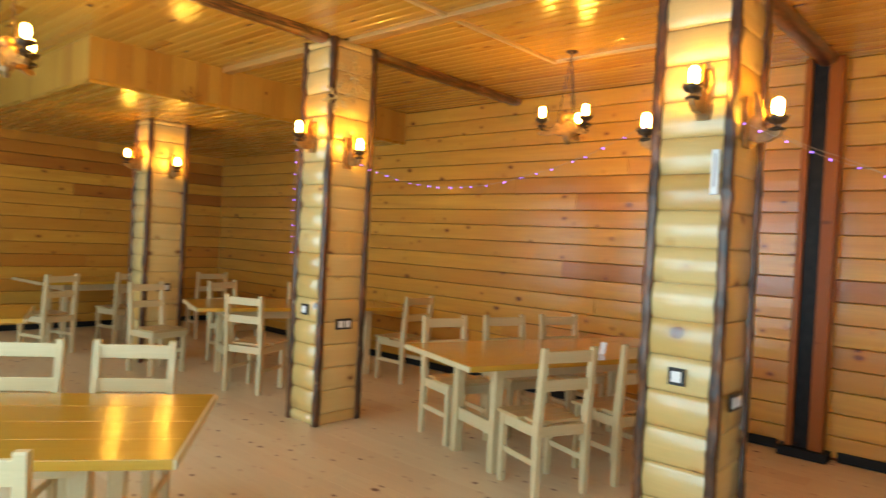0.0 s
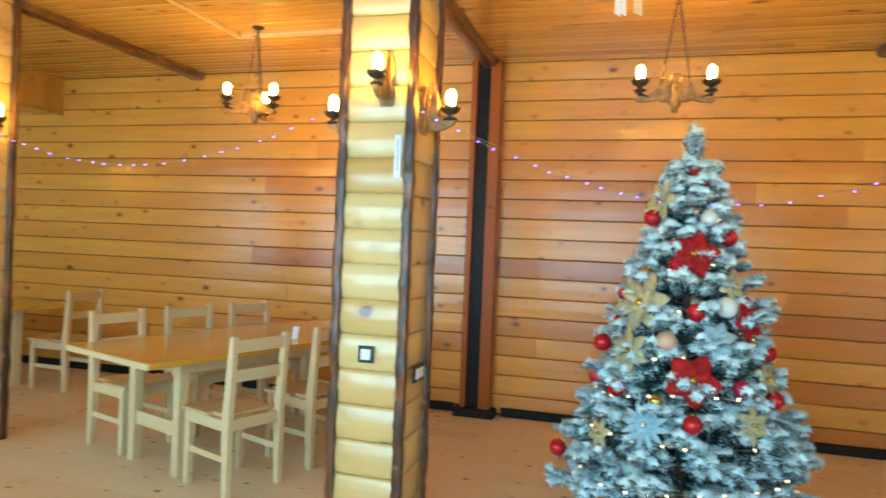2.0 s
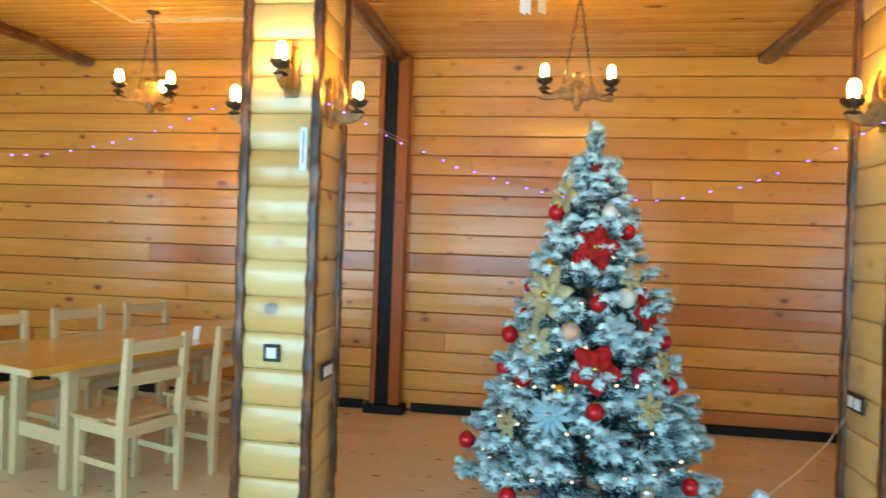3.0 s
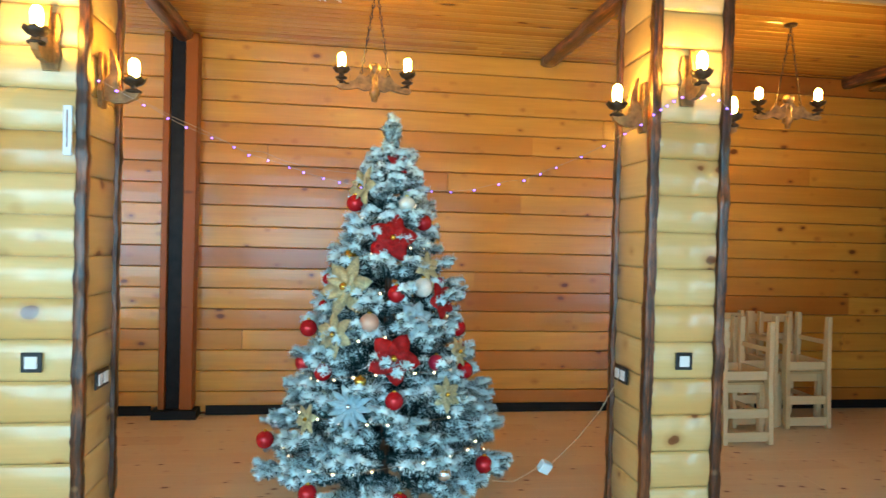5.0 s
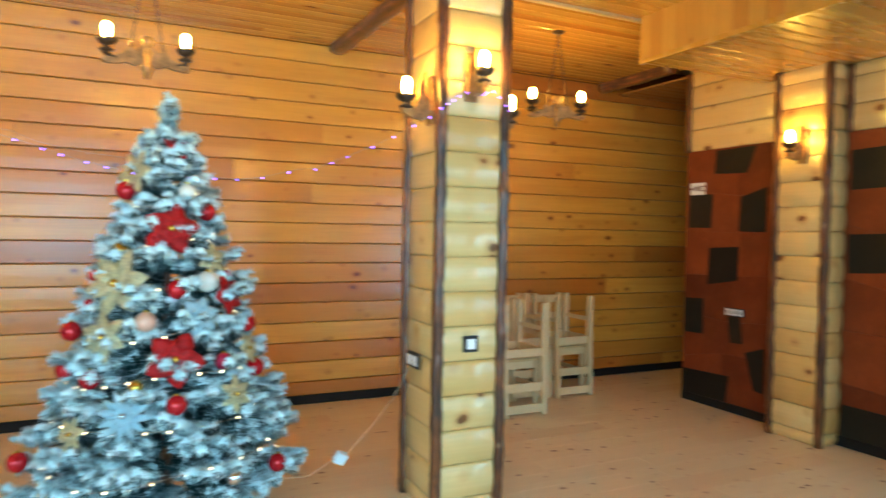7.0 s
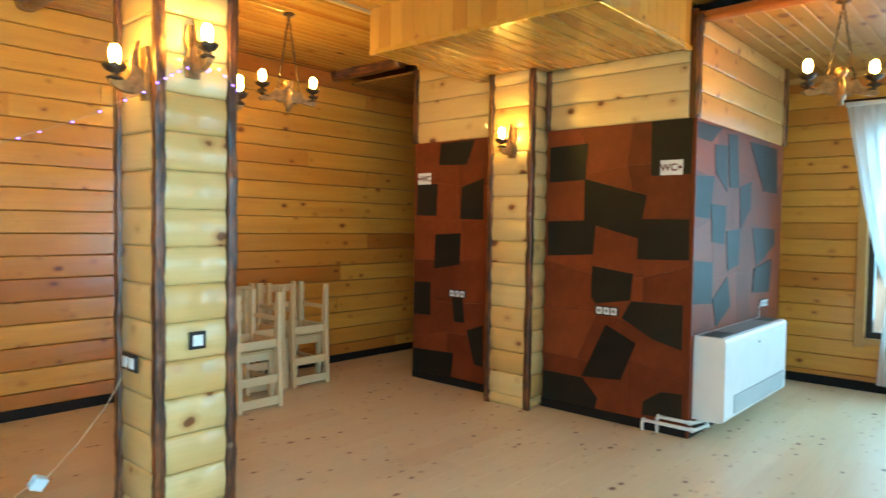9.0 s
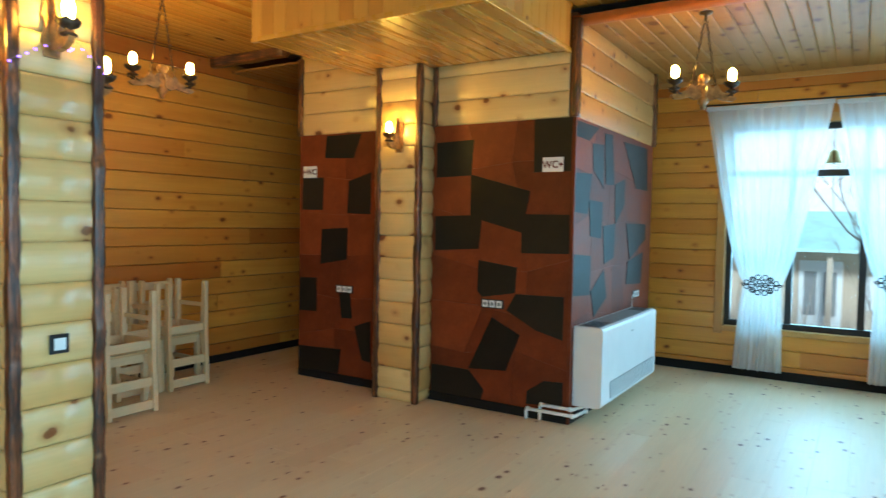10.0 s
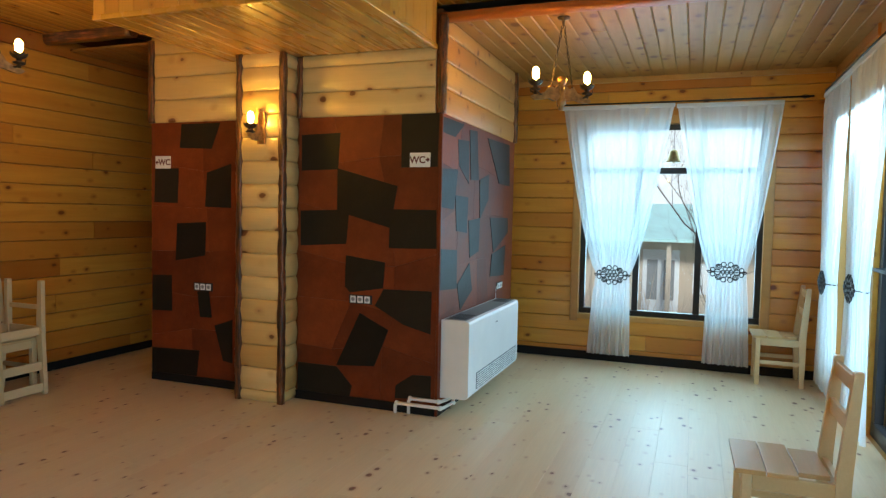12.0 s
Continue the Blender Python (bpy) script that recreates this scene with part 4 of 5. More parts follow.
def make_chandelier(drop, arms=3):
    """Lights on a carved wooden hub, hung on chains; its origin is the hub, the ceiling is drop above."""
    ob = thing("chandelier", "lit chandelier of wrought iron and carved wood on chains", "chandelier", "chandeliers")
    part("hub", lathe([(0.0, -0.125), (0.016, -0.12), (0.02, -0.09), (0.034, -0.075), (0.034, -0.05), (0.022, -0.035), (0.026, 0.02), (0.018, 0.04), (0.018, 0.05), (0.034, 0.065),
                       (0.038, 0.085), (0.03, 0.105), (0.0, 0.115)], 12), CARVED, ob, "", True)
    carve = [(0.015, -0.05), (0.06, -0.06), (0.10, -0.045), (0.15, -0.058), (0.205, -0.062), (0.23, -0.045), (0.215, -0.03), (0.18, -0.026), (0.15, -0.012), (0.12, 0.0),
             (0.092, 0.04), (0.056, 0.022), (0.03, 0.05), (0.015, 0.055)]
    for k in range(arms):
        a = radians(90 + 360 / arms * k)
        c, s = math.cos(a), math.sin(a)
        part("arm", plate(carve, -0.014, 0.014), CARVED, ob, "carved wooden arm", False, pose(0, 0, 0, 0, 0, math.degrees(a)))
        bm = tube([(c * 0.2, s * 0.2, -0.06), (c * 0.2, s * 0.2, 0.0)], 0.012, 8)
        for lean in (-0.9, 0.9):
            ca, sa = math.cos(a + lean), math.sin(a + lean)
            tube([(c * 0.13, s * 0.13, -0.03), (c * 0.16 + ca * 0.02, s * 0.16 + sa * 0.02, -0.025), (c * 0.19 + ca * 0.045, s * 0.19 + sa * 0.045, 0.0), (c * 0.18 + ca * 0.06, s * 0.18 + sa * 0.06, 0.028)], [0.004, 0.006, 0.005, 0.002], 5, bm)
        part("scroll", bm, IRON, ob, "", True)
        part("cup", cup(c * 0.20, s * 0.20, 0.05), IRON, ob, "", True)
        add_bulb(ob, c * 0.20, s * 0.20, 0.056)
        chain = bmesh.new()
        n = int(drop / 0.036)
        for j in range(n):
            t0, t1 = j / n, (j + 1.25) / n
            p0 = Vector((c * 0.085 * (1 - t0), s * 0.085 * (1 - t0), 0.03 + (drop - 0.05) * t0))
            p1 = Vector((c * 0.085 * (1 - t1), s * 0.085 * (1 - t1), 0.03 + (drop - 0.05) * t1))
            side = Vector((-s, c, 0)) if j % 2 else Vector((c, s, 0))
            mid = (p0 + p1) / 2
            tube([p0, mid + side * 0.008, p1, mid - side * 0.009, p0], 0.0034, 4, chain, True)
        part("chain", chain, IRON, ob)
    part("ceiling_hook", lathe([(0.0, drop - 0.06), (0.008, drop - 0.05), (0.010, drop - 0.02), (0.04, drop - 0.012), (0.045, drop), (0.0, drop)], 12), IRON, ob, "", True)
    return ob


lamp0 = make_sconce()
# place on the wall, height of the cup, turn: the arm points along -y turned by it
SCONCES = ((-1.25, 3.005, 2.215, 0), (-1.11, 3.16, 2.10, 90), (-1.50, 3.22, 2.10, -90), (1.575, 3.005, 2.215, 0), (1.41, 3.10, 2.10, -90), (1.805, 3.22, 2.10, 90),
           (-4.27, 3.005, 2.21, 0), (-4.075, 3.19, 2.10, 90), (-7.34, 3.005, 2.16, 0), (-7.125, 3.25, 2.10, 90), (4.335, 3.185, 2.09, -90))
for k, (x, y, z, turn) in enumerate(SCONCES):
    m = pose(x, y, z, 0, 0, turn)
    ob = copy_thing(lamp0, m) if k else lamp0
    ob.matrix_basis = m
lamp0["label"] = "lit wrought iron wall lamp on a gilded wooden plate"
hang0 = make_chandelier(0.59, 2)
CHANDELIERS = ((0.13, 4.07, 96), (2.96, 4.22, 80))
for k, (x, y, turn) in enumerate(CHANDELIERS):
    m = pose(x, y, CEIL - 0.59, 0, 0, turn)
    ob = copy_thing(hang0, m) if k else hang0
    ob.matrix_basis = m
hang3 = make_chandelier(0.59)
hang3.matrix_basis = pose(-2.79, 4.28, CEIL - 0.59, 0, 0, 250)
copy_thing(hang3, pose(-4.42, 0.98, CEIL - 0.59, 0, 0, 40))
hang_e = make_chandelier(0.51, 2)
hang_e.matrix_basis = pose(4.70, 1.0, CEIL_EAST - 0.04 - 0.51, 0, 0, 40)
hang_e["label"] = "lit iron and wood chandelier on a ceiling beam"


# ---- switches, sockets, signs ----
def fitting(m, n, framed, label):
    ob = thing("socket" if n > 1 else "light_switch", label, "socket" if n > 1 else "switch", "sockets", "", m)
    if framed:
        part("frame", box(-0.006 - 0.036 * n, 0.006 + 0.036 * n, -0.010, 0.0, -0.042, 0.042, 0.004), BLACK_METAL, ob, "dark frame")
        for k in range(n):
            x = (k - (n - 1) / 2) * 0.068
            part("rocker", box(x - 0.025, x + 0.025, -0.016, -0.0095, -0.026, 0.026, 0.003), WHITE_PLASTIC, ob)
    else:
        part("frame", box(-0.01 - 0.029 * n, 0.01 + 0.029 * n, -0.006, 0.0, -0.034, 0.034, 0.002), BLACK_METAL, ob, "dark backing frame")
        for k in range(n):
            x = (k - (n - 1) / 2) * 0.059
            s = part("cover", box(x - 0.023, x + 0.023, -0.012, -0.0055, -0.026, 0.026, 0.003), WHITE_PLASTIC, ob)
            part("well", lathe([(0.0, 0.0), (0.014, 0.0), (0.015, 0.001), (0.0, 0.0012)], 14), GREY_PLASTIC, s, "", False, pose(x, -0.0122, 0, 90, 0, 0))
    return ob


fitting(pose(-1.305, 3.0, 0.875), 1, True, "white switch in a dark frame on a log column")
fitting(pose(1.60, 3.0, 0.88), 1, True, "white switch in a dark frame on a log column")
fitting(pose(-4.26, 3.0, 0.88), 1, True, "white switch in a dark frame on a log column")
fitting(pose(-1.105, 3.21, 0.765, 0, 0, 90), 2, True, "white double socket in a dark frame on a log column")
fitting(pose(1.405, 3.26, 0.765, 0, 0, -90), 2, True, "white double socket in a dark frame on a log column")
fitting(pose(-4.07, 3.23, 0.775, 0, 0, 90), 2, True, "white double socket in a dark frame on a log column")
fitting(pose(-7.12, 3.22, 0.80, 0, 0, 90), 2, True, "white double socket in a dark frame on a log column")
fitting(pose(SX - 0.021, 3.90, 0.83, 0, 0, -90), 3, False, "row of three white sockets on the stone wall")
fitting(pose(SX - 0.021, 2.44, 0.82, 0, 0, -90), 3, False, "row of three white sockets on the stone wall")
fitting(pose(6.12, SY0 - 0.021, 0.815), 3, False, "row of three white sockets above the heater")

SIGN_RED = plain("dark_red_print", (0.12, 0.012, 0.01), 0.5, vary=0.1)


def wc_sign(m, arrow):
    ob = thing("sign", "white toilet sign with dark letters and an arrow", "sign", "toilet signs", "", m)
    part("board", box(-0.080, 0.080, -0.006, 0.0, -0.052, 0.052, 0.002), WHITE_PLASTIC, ob)
    font = bpy.data.curves.new("letters", "FONT")
    font.body, font.size, font.extrude, font.offset, font.align_x, font.align_y = "WC", 0.07, 0.0008, 0.0016, "CENTER", "CENTER"
    tmp = bpy.data.objects.new("letters", font)
    scene.collection.objects.link(tmp)
    me = bpy.data.meshes.new_from_object(tmp.evaluated_get(bpy.context.evaluated_depsgraph_get()))
    bpy.data.objects.remove(tmp)
    me.materials.clear()
    me.materials.append(SIGN_RED)
    text = new("letters", me)
    text.parent = ob
    text.matrix_basis = pose(-arrow * 0.018, -0.0072, -0.002, 90, 0, 0)
    a = arrow
    out = [(a * 0.045, -0.006), (a * 0.058, -0.006), (a * 0.058, -0.018), (a * 0.078, 0.0), (a * 0.058, 0.018), (a * 0.058, 0.006), (a * 0.045, 0.006)]
    part("arrow", plate(out, -0.0078, -0.0062), SIGN_RED, ob)
    return ob


wc_sign(pose(SX - 0.021, 4.32, 1.86, 0, 0, -90), -1)
wc_sign(pose(SX - 0.022, 1.975, 1.86, 0, 0, -90), 1)
meter = thing("thermometer", "white plastic wall thermometer on a log column", "thermometer", "", "", pose(-1.178, 2.998, 1.85))
part("body", box(-0.018, 0.018, -0.012, 0.0, -0.105, 0.105, 0.004), WHITE_PLASTIC, meter)
part("tube", box(-0.002, 0.002, -0.014, -0.0115, -0.07, 0.085), SIGN_RED, meter)


# ---- fan coil heater with its pipes ----
fan = thing("fan_heater", "white wall-hung fan coil heater with a grey top grille", "heater", "", "", pose(4.60, 1.81, 0.13))
FW, FH, FD = 1.42, 0.575, 0.215
body = bmesh.new()
prof = [(0.0, 0.0), (-FD + 0.03, 0.0), (-FD + 0.009, 0.009), (-FD, 0.03), (-FD, FH - 0.025), (-FD + 0.008, FH - 0.007), (-FD + 0.025, FH), (0.0, FH)]
prism(prof, FW, body)
part("body", body, WHITE_PLASTIC, fan)
part("top_panel", box(0.025, FW - 0.025, -FD + 0.035, -0.02, FH - 0.001, FH + 0.003), GREY_PLASTIC, fan, "grey top panel")
for x0, x1 in ((0.05, 0.30), (FW - 0.25, FW - 0.05)):
    for k in range(7):
        y0 = -FD + 0.05 + k * 0.019
        part("top_slat", box(x0, x1, y0, y0 + 0.010, FH + 0.003, FH + 0.006), BLACK_METAL, fan)
part("grille_frame", box(0.19, FW - 0.06, -FD - 0.003, -FD + 0.001, 0.04, 0.165), plain("grey_grille", (0.22, 0.24, 0.25), 0.5, vary=0.05), fan)
for k in range(7):
    z = 0.05 + k * 0.0165
    part("slat", box(0.20, FW - 0.07, -FD - 0.007, -FD - 0.002, z, z + 0.006), WHITE_PLASTIC, fan)
part("badge", box(0.70, 0.74, -FD - 0.0015, -FD + 0.001, 0.47, 0.482), GREY_PLASTIC, fan)
part("cable", tube([(FW - 0.10, -0.03, FH), (FW - 0.10, -0.028, FH + 0.04), (FW - 0.07, -0.02, FH + 0.09), (FW + 0.0, -0.012, FH + 0.115)], 0.004, 6), WHITE_PLASTIC, fan, "", True)
pipes = thing("heating_pipes", "white plastic heating pipes along the stone foot", "pipes", "", "", pose(0, 0, 0))
for y_end, z, x in ((2.13, 0.075, 4.515), (2.03, 0.115, 4.535)):
    pts = [(x, y_end, 0.0), (x, y_end, z - 0.014), (x, y_end - 0.012, z), (x, 1.79 - (4.53 - x), z), (x + 0.012, 1.775 - (4.53 - x), z), (4.70, 1.74, z), (4.715, 1.74, z + 0.02), (4.715, 1.74, 0.16)]
    part("pipe", tube(pts, 0.0125, 10), WHITE_PLASTIC, pipes, "", True)
    for p in (pts[2], pts[3], pts[5]):
        part("elbow", lathe([(0, -0.019), (0.013, -0.015), (0.019, 0), (0.013, 0.015), (0, 0.019)], 10, p), WHITE_PLASTIC, pipes, "", True)


# ---- curtains ----
def curtain(name, m, top, tie, foot, tie_z, height, folds, seed, centre_top, centre_tie, centre_foot):
    """Sheer panel gathered at a tie; local x along the wall, y into the room. Widths and centres at the top, tie and foot."""
    ob = thing(name, "white sheer curtain gathered by a black lace tie", "curtain", "sheer curtains", "", m)
    nu, nv = 120, 46
    bm = bmesh.new()
    grid = []
    for j in range(nv + 1):
        z = 0.085 + (height - 0.085) * j / nv
        if z > tie_z:
            f = (z - tie_z) / (height - tie_z)
            f = f ** 0.72
            wdt, mid = tie + (top - tie) * f, centre_tie + (centre_top - centre_tie) * f
        else:
            f = ((tie_z - z) / tie_z) ** 0.6
            wdt, mid = tie + (foot - tie) * f, centre_tie + (centre_foot - centre_tie) * f
        row = []
        for i in range(nu + 1):
            u = i / nu
            ph = folds * 2 * math.pi * u + 1.1 * noise.noise((u * 3, z * 0.5, seed))
            amp = 0.011 + 0.022 * (1 - wdt / (top + 0.01)) + 0.010 * noise.noise((u * 6, z * 0.7, seed + 4))
            if z > height - 0.06:
                amp *= 0.5
            row.append(bm.verts.new((mid + (u - 0.5) * wdt + 0.006 * math.sin(ph * 0.5 + seed), math.sin(ph) * amp + 0.4 * amp * math.sin(2.3 * ph + seed), z)))
        grid.append(row)
    for a, b in zip(grid, grid[1:]):
        for i in range(nu):
            bm.faces.new((a[i], a[i + 1], b[i + 1], b[i]))
    part("fabric", bm, SHEER, ob, "", True)
    part("heading_tape", box(centre_top - top / 2, centre_top + top / 2, -0.013, 0.013, height - 0.035, height + 0.004, 0.003), SHEER, ob)
    # openwork medallion: rings and scrolls
    orn = bmesh.new()

    def ring(cx, cz, rx, rz, t=0.0055):
        pts = [(centre_tie + cx + rx * math.cos(q * math.pi / 8), 0.052, tie_z + cz + rz * math.sin(q * math.pi / 8)) for q in range(17)]
        tube(pts, t, 5, orn, True)

    for k in range(6):
        q = k * math.pi / 3
        ring(0.035 * math.cos(q), 0.035 * math.sin(q), 0.018, 0.018)
    ring(0, 0, 0.018, 0.018)
    for s in (-1, 1):
        for cx, cz, rr in ((0.085, 0.0, 0.026), (0.075, 0.05, 0.024), (0.075, -0.05, 0.024), (0.125, 0.022, 0.020), (0.125, -0.022, 0.020), (0.030, 0.072, 0.022), (0.030, -0.072, 0.022)):
            ring(s * cx, cz, rr, rr)
    for s in (-1, 1):
        ring(s * 0.155, 0, 0.014, 0.010)
        for q in (-1, 1):
            ring(s * 0.075, q * 0.052, 0.012, 0.012)
    part("lace_tie", orn, BLACK_METAL, ob, "black openwork medallion", True)
    band = tube([(centre_tie - tie * 0.55, 0.0, tie_z), (centre_tie - tie * 0.3, 0.045, tie_z), (centre_tie + tie * 0.3, 0.045, tie_z), (centre_tie + tie * 0.55, 0.0, tie_z + 0.005),
                 (centre_tie + tie * 0.3, -0.04, tie_z), (centre_tie - tie * 0.3, -0.04, tie_z), (centre_tie - tie * 0.55, 0.0, tie_z)], 0.004, 6, None, True)
    part("tie_cord", band, BLACK_METAL, ob)
    return ob


# local x runs along -y on the east wall, so the plan's y has its sign turned
CE = pose(EAST - 0.13, 0, 0, 0, 0, -90) @ pose(0, 0, 0, 0, 0, 180)
curtain("curtain", CE, 1.08, 0.33, 0.44, 0.90, 2.585, 11, 2.0, 0.865, 0.86, 0.885)
curtain("curtain", CE, 0.93, 0.32, 0.42, 0.98, 2.575, 10, 5.0, -0.155, -0.195, -0.205)
rod = thing("curtain_rod", "black wrought iron curtain rod", "curtain rod", "curtain rods", "", pose(EAST - 0.13, 0, 2.605))
part("rod", tube([(0, 1.47, 0), (0, 0.4, -0.004), (0, -0.86, 0)], 0.008, 8), BLACK_METAL, rod, "", True)
fin = bmesh.new()
for k in range(3):
    tube([(0.012 * math.cos(k * 2.1) * math.sin(math.pi * j / 8), -0.74 - 0.05 * j / 8 * 2, 0.018 * math.sin(k * 2.1 + j * 0.4) * math.sin(math.pi * j / 8)) for j in range(9)], 0.003, 5, fin)
part("finial", fin, BLACK_METAL, rod, "twisted basket finial", True)
for y in (1.42, -0.80):
    part("bracket", tube([(0, y, 0), (0.13, y, 0.0)], 0.006, 6), BLACK_METAL, rod)
CS = pose(0, SOUTH + 0.13, 0)
curtain("curtain", CS, 1.04, 0.46, 0.90, 0.98, 2.60, 9, 8.0, 6.30, 6.24, 6.24)
curtain("curtain", CS, 1.16, 0.50, 0.78, 1.03, 2.60, 10, 11.0, 5.20, 5.22, 5.20)
rod_s = thing("curtain_rod", "black wrought iron curtain rod", "curtain rod", "curtain rods", "", pose(0, SOUTH + 0.13, 2.625))
part("rod", tube([(6.82, 0, 0), (4.2, 0, 0)], 0.008, 8), BLACK_METAL, rod_s, "", True)
for x in (6.74, 4.3):
    part("bracket", tube([(x, 0, 0), (x, -0.13, 0)], 0.006, 6), BLACK_METAL, rod_s)

bell = thing("hanging_bell", "small brass bell hung in the window", "bell", "", "", pose(EAST + 0.02, 0.325, 2.03))
BRASS = plain("old_brass", (0.22, 0.15, 0.06), 0.4, 0.9, 0.4, 40, 0.2)
part("body", lathe([(0.075, 0.0), (0.068, 0.012), (0.05, 0.06), (0.042, 0.10), (0.02, 0.125), (0.0, 0.13)], 16), BRASS, bell, "", True)
part("clapper", lathe([(0, -0.012), (0.012, -0.004), (0.012, 0.006), (0.0, 0.02)], 8), BRASS, bell)
part("cord", tube([(0, 0, 0.13), (0, 0, 0.33)], 0.0025, 5), BLACK_METAL, bell)


# ---- Christmas tree ----
TX, TY, TH = 0.215, 3.60, 2.07
GREEN = plain("dark_fir_needles", (0.012, 0.05, 0.052), 0.7, vary=0.4, scale=30)
FLOCK = plain("white_flocking", (0.76, 0.92, 0.97), 0.95, vary=0.10, scale=14)


def tree_radius(z):
    return 0.045 + 0.575 * max(0.0, 1 - (z - 0.15) / (TH - 0.32)) ** 0.92


def needle_meshes():
    r = np.random.RandomState(7)
    dark_v, dark_f, snow_v, snow_f = [], [], [], []
    twigs = []
    z = 0.20
    level = 0
    while z < TH - 0.24:
        rad = tree_radius(z)
        count = max(7, int(10.5 * rad / 0.3))
        for k in range(count):
            a = 2 * math.pi * (k + 0.5 * (level % 2)) / count + r.uniform(-0.2, 0.2)
            length = rad * r.uniform(0.82, 1.06)
            rise = r.uniform(-0.04, 0.07) * (rad / 0.5) ** 0.5
            n = max(3, int(length / 0.066))
            for i in range(n):
                t = 0.24 + 0.76 * (i + 1) / n
                p = np.array([math.cos(a) * length * t, math.sin(a) * length * t, z + rise * t + 0.05 * t * t])
                for side in (-1, 0, 1):
                    if side == 0 and i < n - 1 and r.rand() < 0.45:
                        continue
                    b = a + side * r.uniform(0.5, 1.1)
                    tw = r.uniform(0.06, 0.095) * (0.75 + 0.5 * rad)
                    d = np.array([math.cos(b), math.sin(b), r.uniform(-0.35, 0.55)])
                    twigs.append((p, d / np.linalg.norm(d), tw, t))
        z += 0.052 + 0.075 * rad + 0.015 * r.rand()
        level += 1
    for k in range(44):
        p = np.array([0.01 * r.randn(), 0.01 * r.randn(), TH - 0.34 + 0.32 * k / 44])
        d = np.array([r.randn() * 0.6, r.randn() * 0.6, 0.9])
        twigs.append((p, d / np.linalg.norm(d), 0.055, 0.95))
    for p, d, tw, t in twigs:
        n = int(tw / 0.00026)
        s = np.sort(r.rand(n)) * tw
        u = np.cross(d, [0, 0, 1.0]) if abs(d[2]) < 0.9 else np.cross(d, [1.0, 0, 0])
        u /= np.linalg.norm(u)
        v = np.cross(d, u)
        ang = r.rand(n) * 2 * math.pi
        radial = np.cos(ang)[:, None] * u + np.sin(ang)[:, None] * v
        way = radial * 0.95 + d * r.uniform(0.2, 0.75, (n, 1))
        way /= np.linalg.norm(way, axis=1)[:, None]
        base = p + d * s[:, None]
        ln = r.uniform(0.024, 0.042, (n, 1)) * (1.1 - 0.35 * s[:, None] / tw)
        tip = base + way * ln
        wide = np.cross(way, d)
        wide /= np.linalg.norm(wide, axis=1)[:, None] + 1e-6
        snowy = r.rand(n) < 0.06 + 0.90 * max(0.0, (t - 0.45) / 0.55) ** 0.9 * (0.35 + 0.65 * (radial[:, 2] > -0.3)) * (0.5 + 0.6 * s / tw)
        w = np.where(snowy, 0.0017, 0.0012)[:, None]
        for vs, fs, sel in ((dark_v, dark_f, ~snowy), (snow_v, snow_f, snowy)):
            m = int(sel.sum())
            if not m:
                continue
            vs_all = np.stack([base[sel] - wide[sel] * w[sel], base[sel] + wide[sel] * w[sel], tip[sel] + wide[sel] * w[sel] * 0.6, tip[sel] - wide[sel] * w[sel] * 0.6], 1).reshape(-1, 3)
            fs.append(vs_all)
    return np.concatenate(dark_f), np.concatenate(snow_f), twigs


def quads_mesh(name, verts, mat):
    n = len(verts) // 4
    me = bpy.data.meshes.new(name)
    me.from_pydata(verts.tolist(), [], np.arange(n * 4).reshape(-1, 4).tolist())
    me.materials.append(mat)
    return me


fir = thing("christmas_tree", "tall artificial fir tree thick with white flocking", "christmas tree", "", "", pose(TX, TY, 0))
dark_needles, snow_needles, twigs = needle_meshes()
part("trunk", lathe([(0.028, 0.05), (0.024, 0.6), (0.018, 1.3), (0.008, TH - 0.05), (0.0, TH - 0.04)], 8), TRIM_WOOD, fir, "", True)
stand = bmesh.new()
for k in range(4):
    a = k * math.pi / 2 + 0.4
    tube([(0, 0, 0.12), (0.15 * math.cos(a), 0.15 * math.sin(a), 0.07), (0.30 * math.cos(a), 0.30 * math.sin(a), 0.012)], 0.012, 6, stand)
part("stand", stand, BLACK_METAL, fir, "", True)
green = new("needles", quads_mesh("needles", dark_needles, GREEN))
white = new("flocked_needles", quads_mesh("flocked_needles", snow_needles, FLOCK))
for ob in (green, white):
    ob.parent = fir
twig_bm = bmesh.new()
clump = bmesh.new()
rc = random.Random(3)
for p, d, tw, t in twigs:
    if t < 0.7 or rc.random() < 0.3:
        continue
    a, d3 = Vector(p), Vector(d)
    pts = [a + d3 * tw * q + Vector((rc.uniform(-1, 1), rc.uniform(-1, 1), rc.uniform(-0.3, 1))) * 0.004 for q in (0.12, 0.4, 0.7, 0.98)]
    tube(pts, [0.005, 0.009 * rc.uniform(0.7, 1.25), 0.009 * rc.uniform(0.7, 1.25), 0.005], 6, clump)
part("flocking", clump, FLOCK, fir, "", True)["kind"] = "stuff"
for p, d, tw, t in twigs[::2]:
    q = p - np.array([p[0], p[1], 0.0]) * 0.25
    tube([q, p, p + d * tw], 0.0035, 3, twig_bm, True)
tagged(part("twig", twig_bm, GREEN, fir), "", "", "", "stuff")


def on_tree(dx, z, out=0.0):
    rad = max(tree_radius(z) * 1.0, abs(dx) * 1.02 + 0.01)
    return TX + dx, TY - math.sqrt(max(0.0, rad * rad - dx * dx)) - out, z


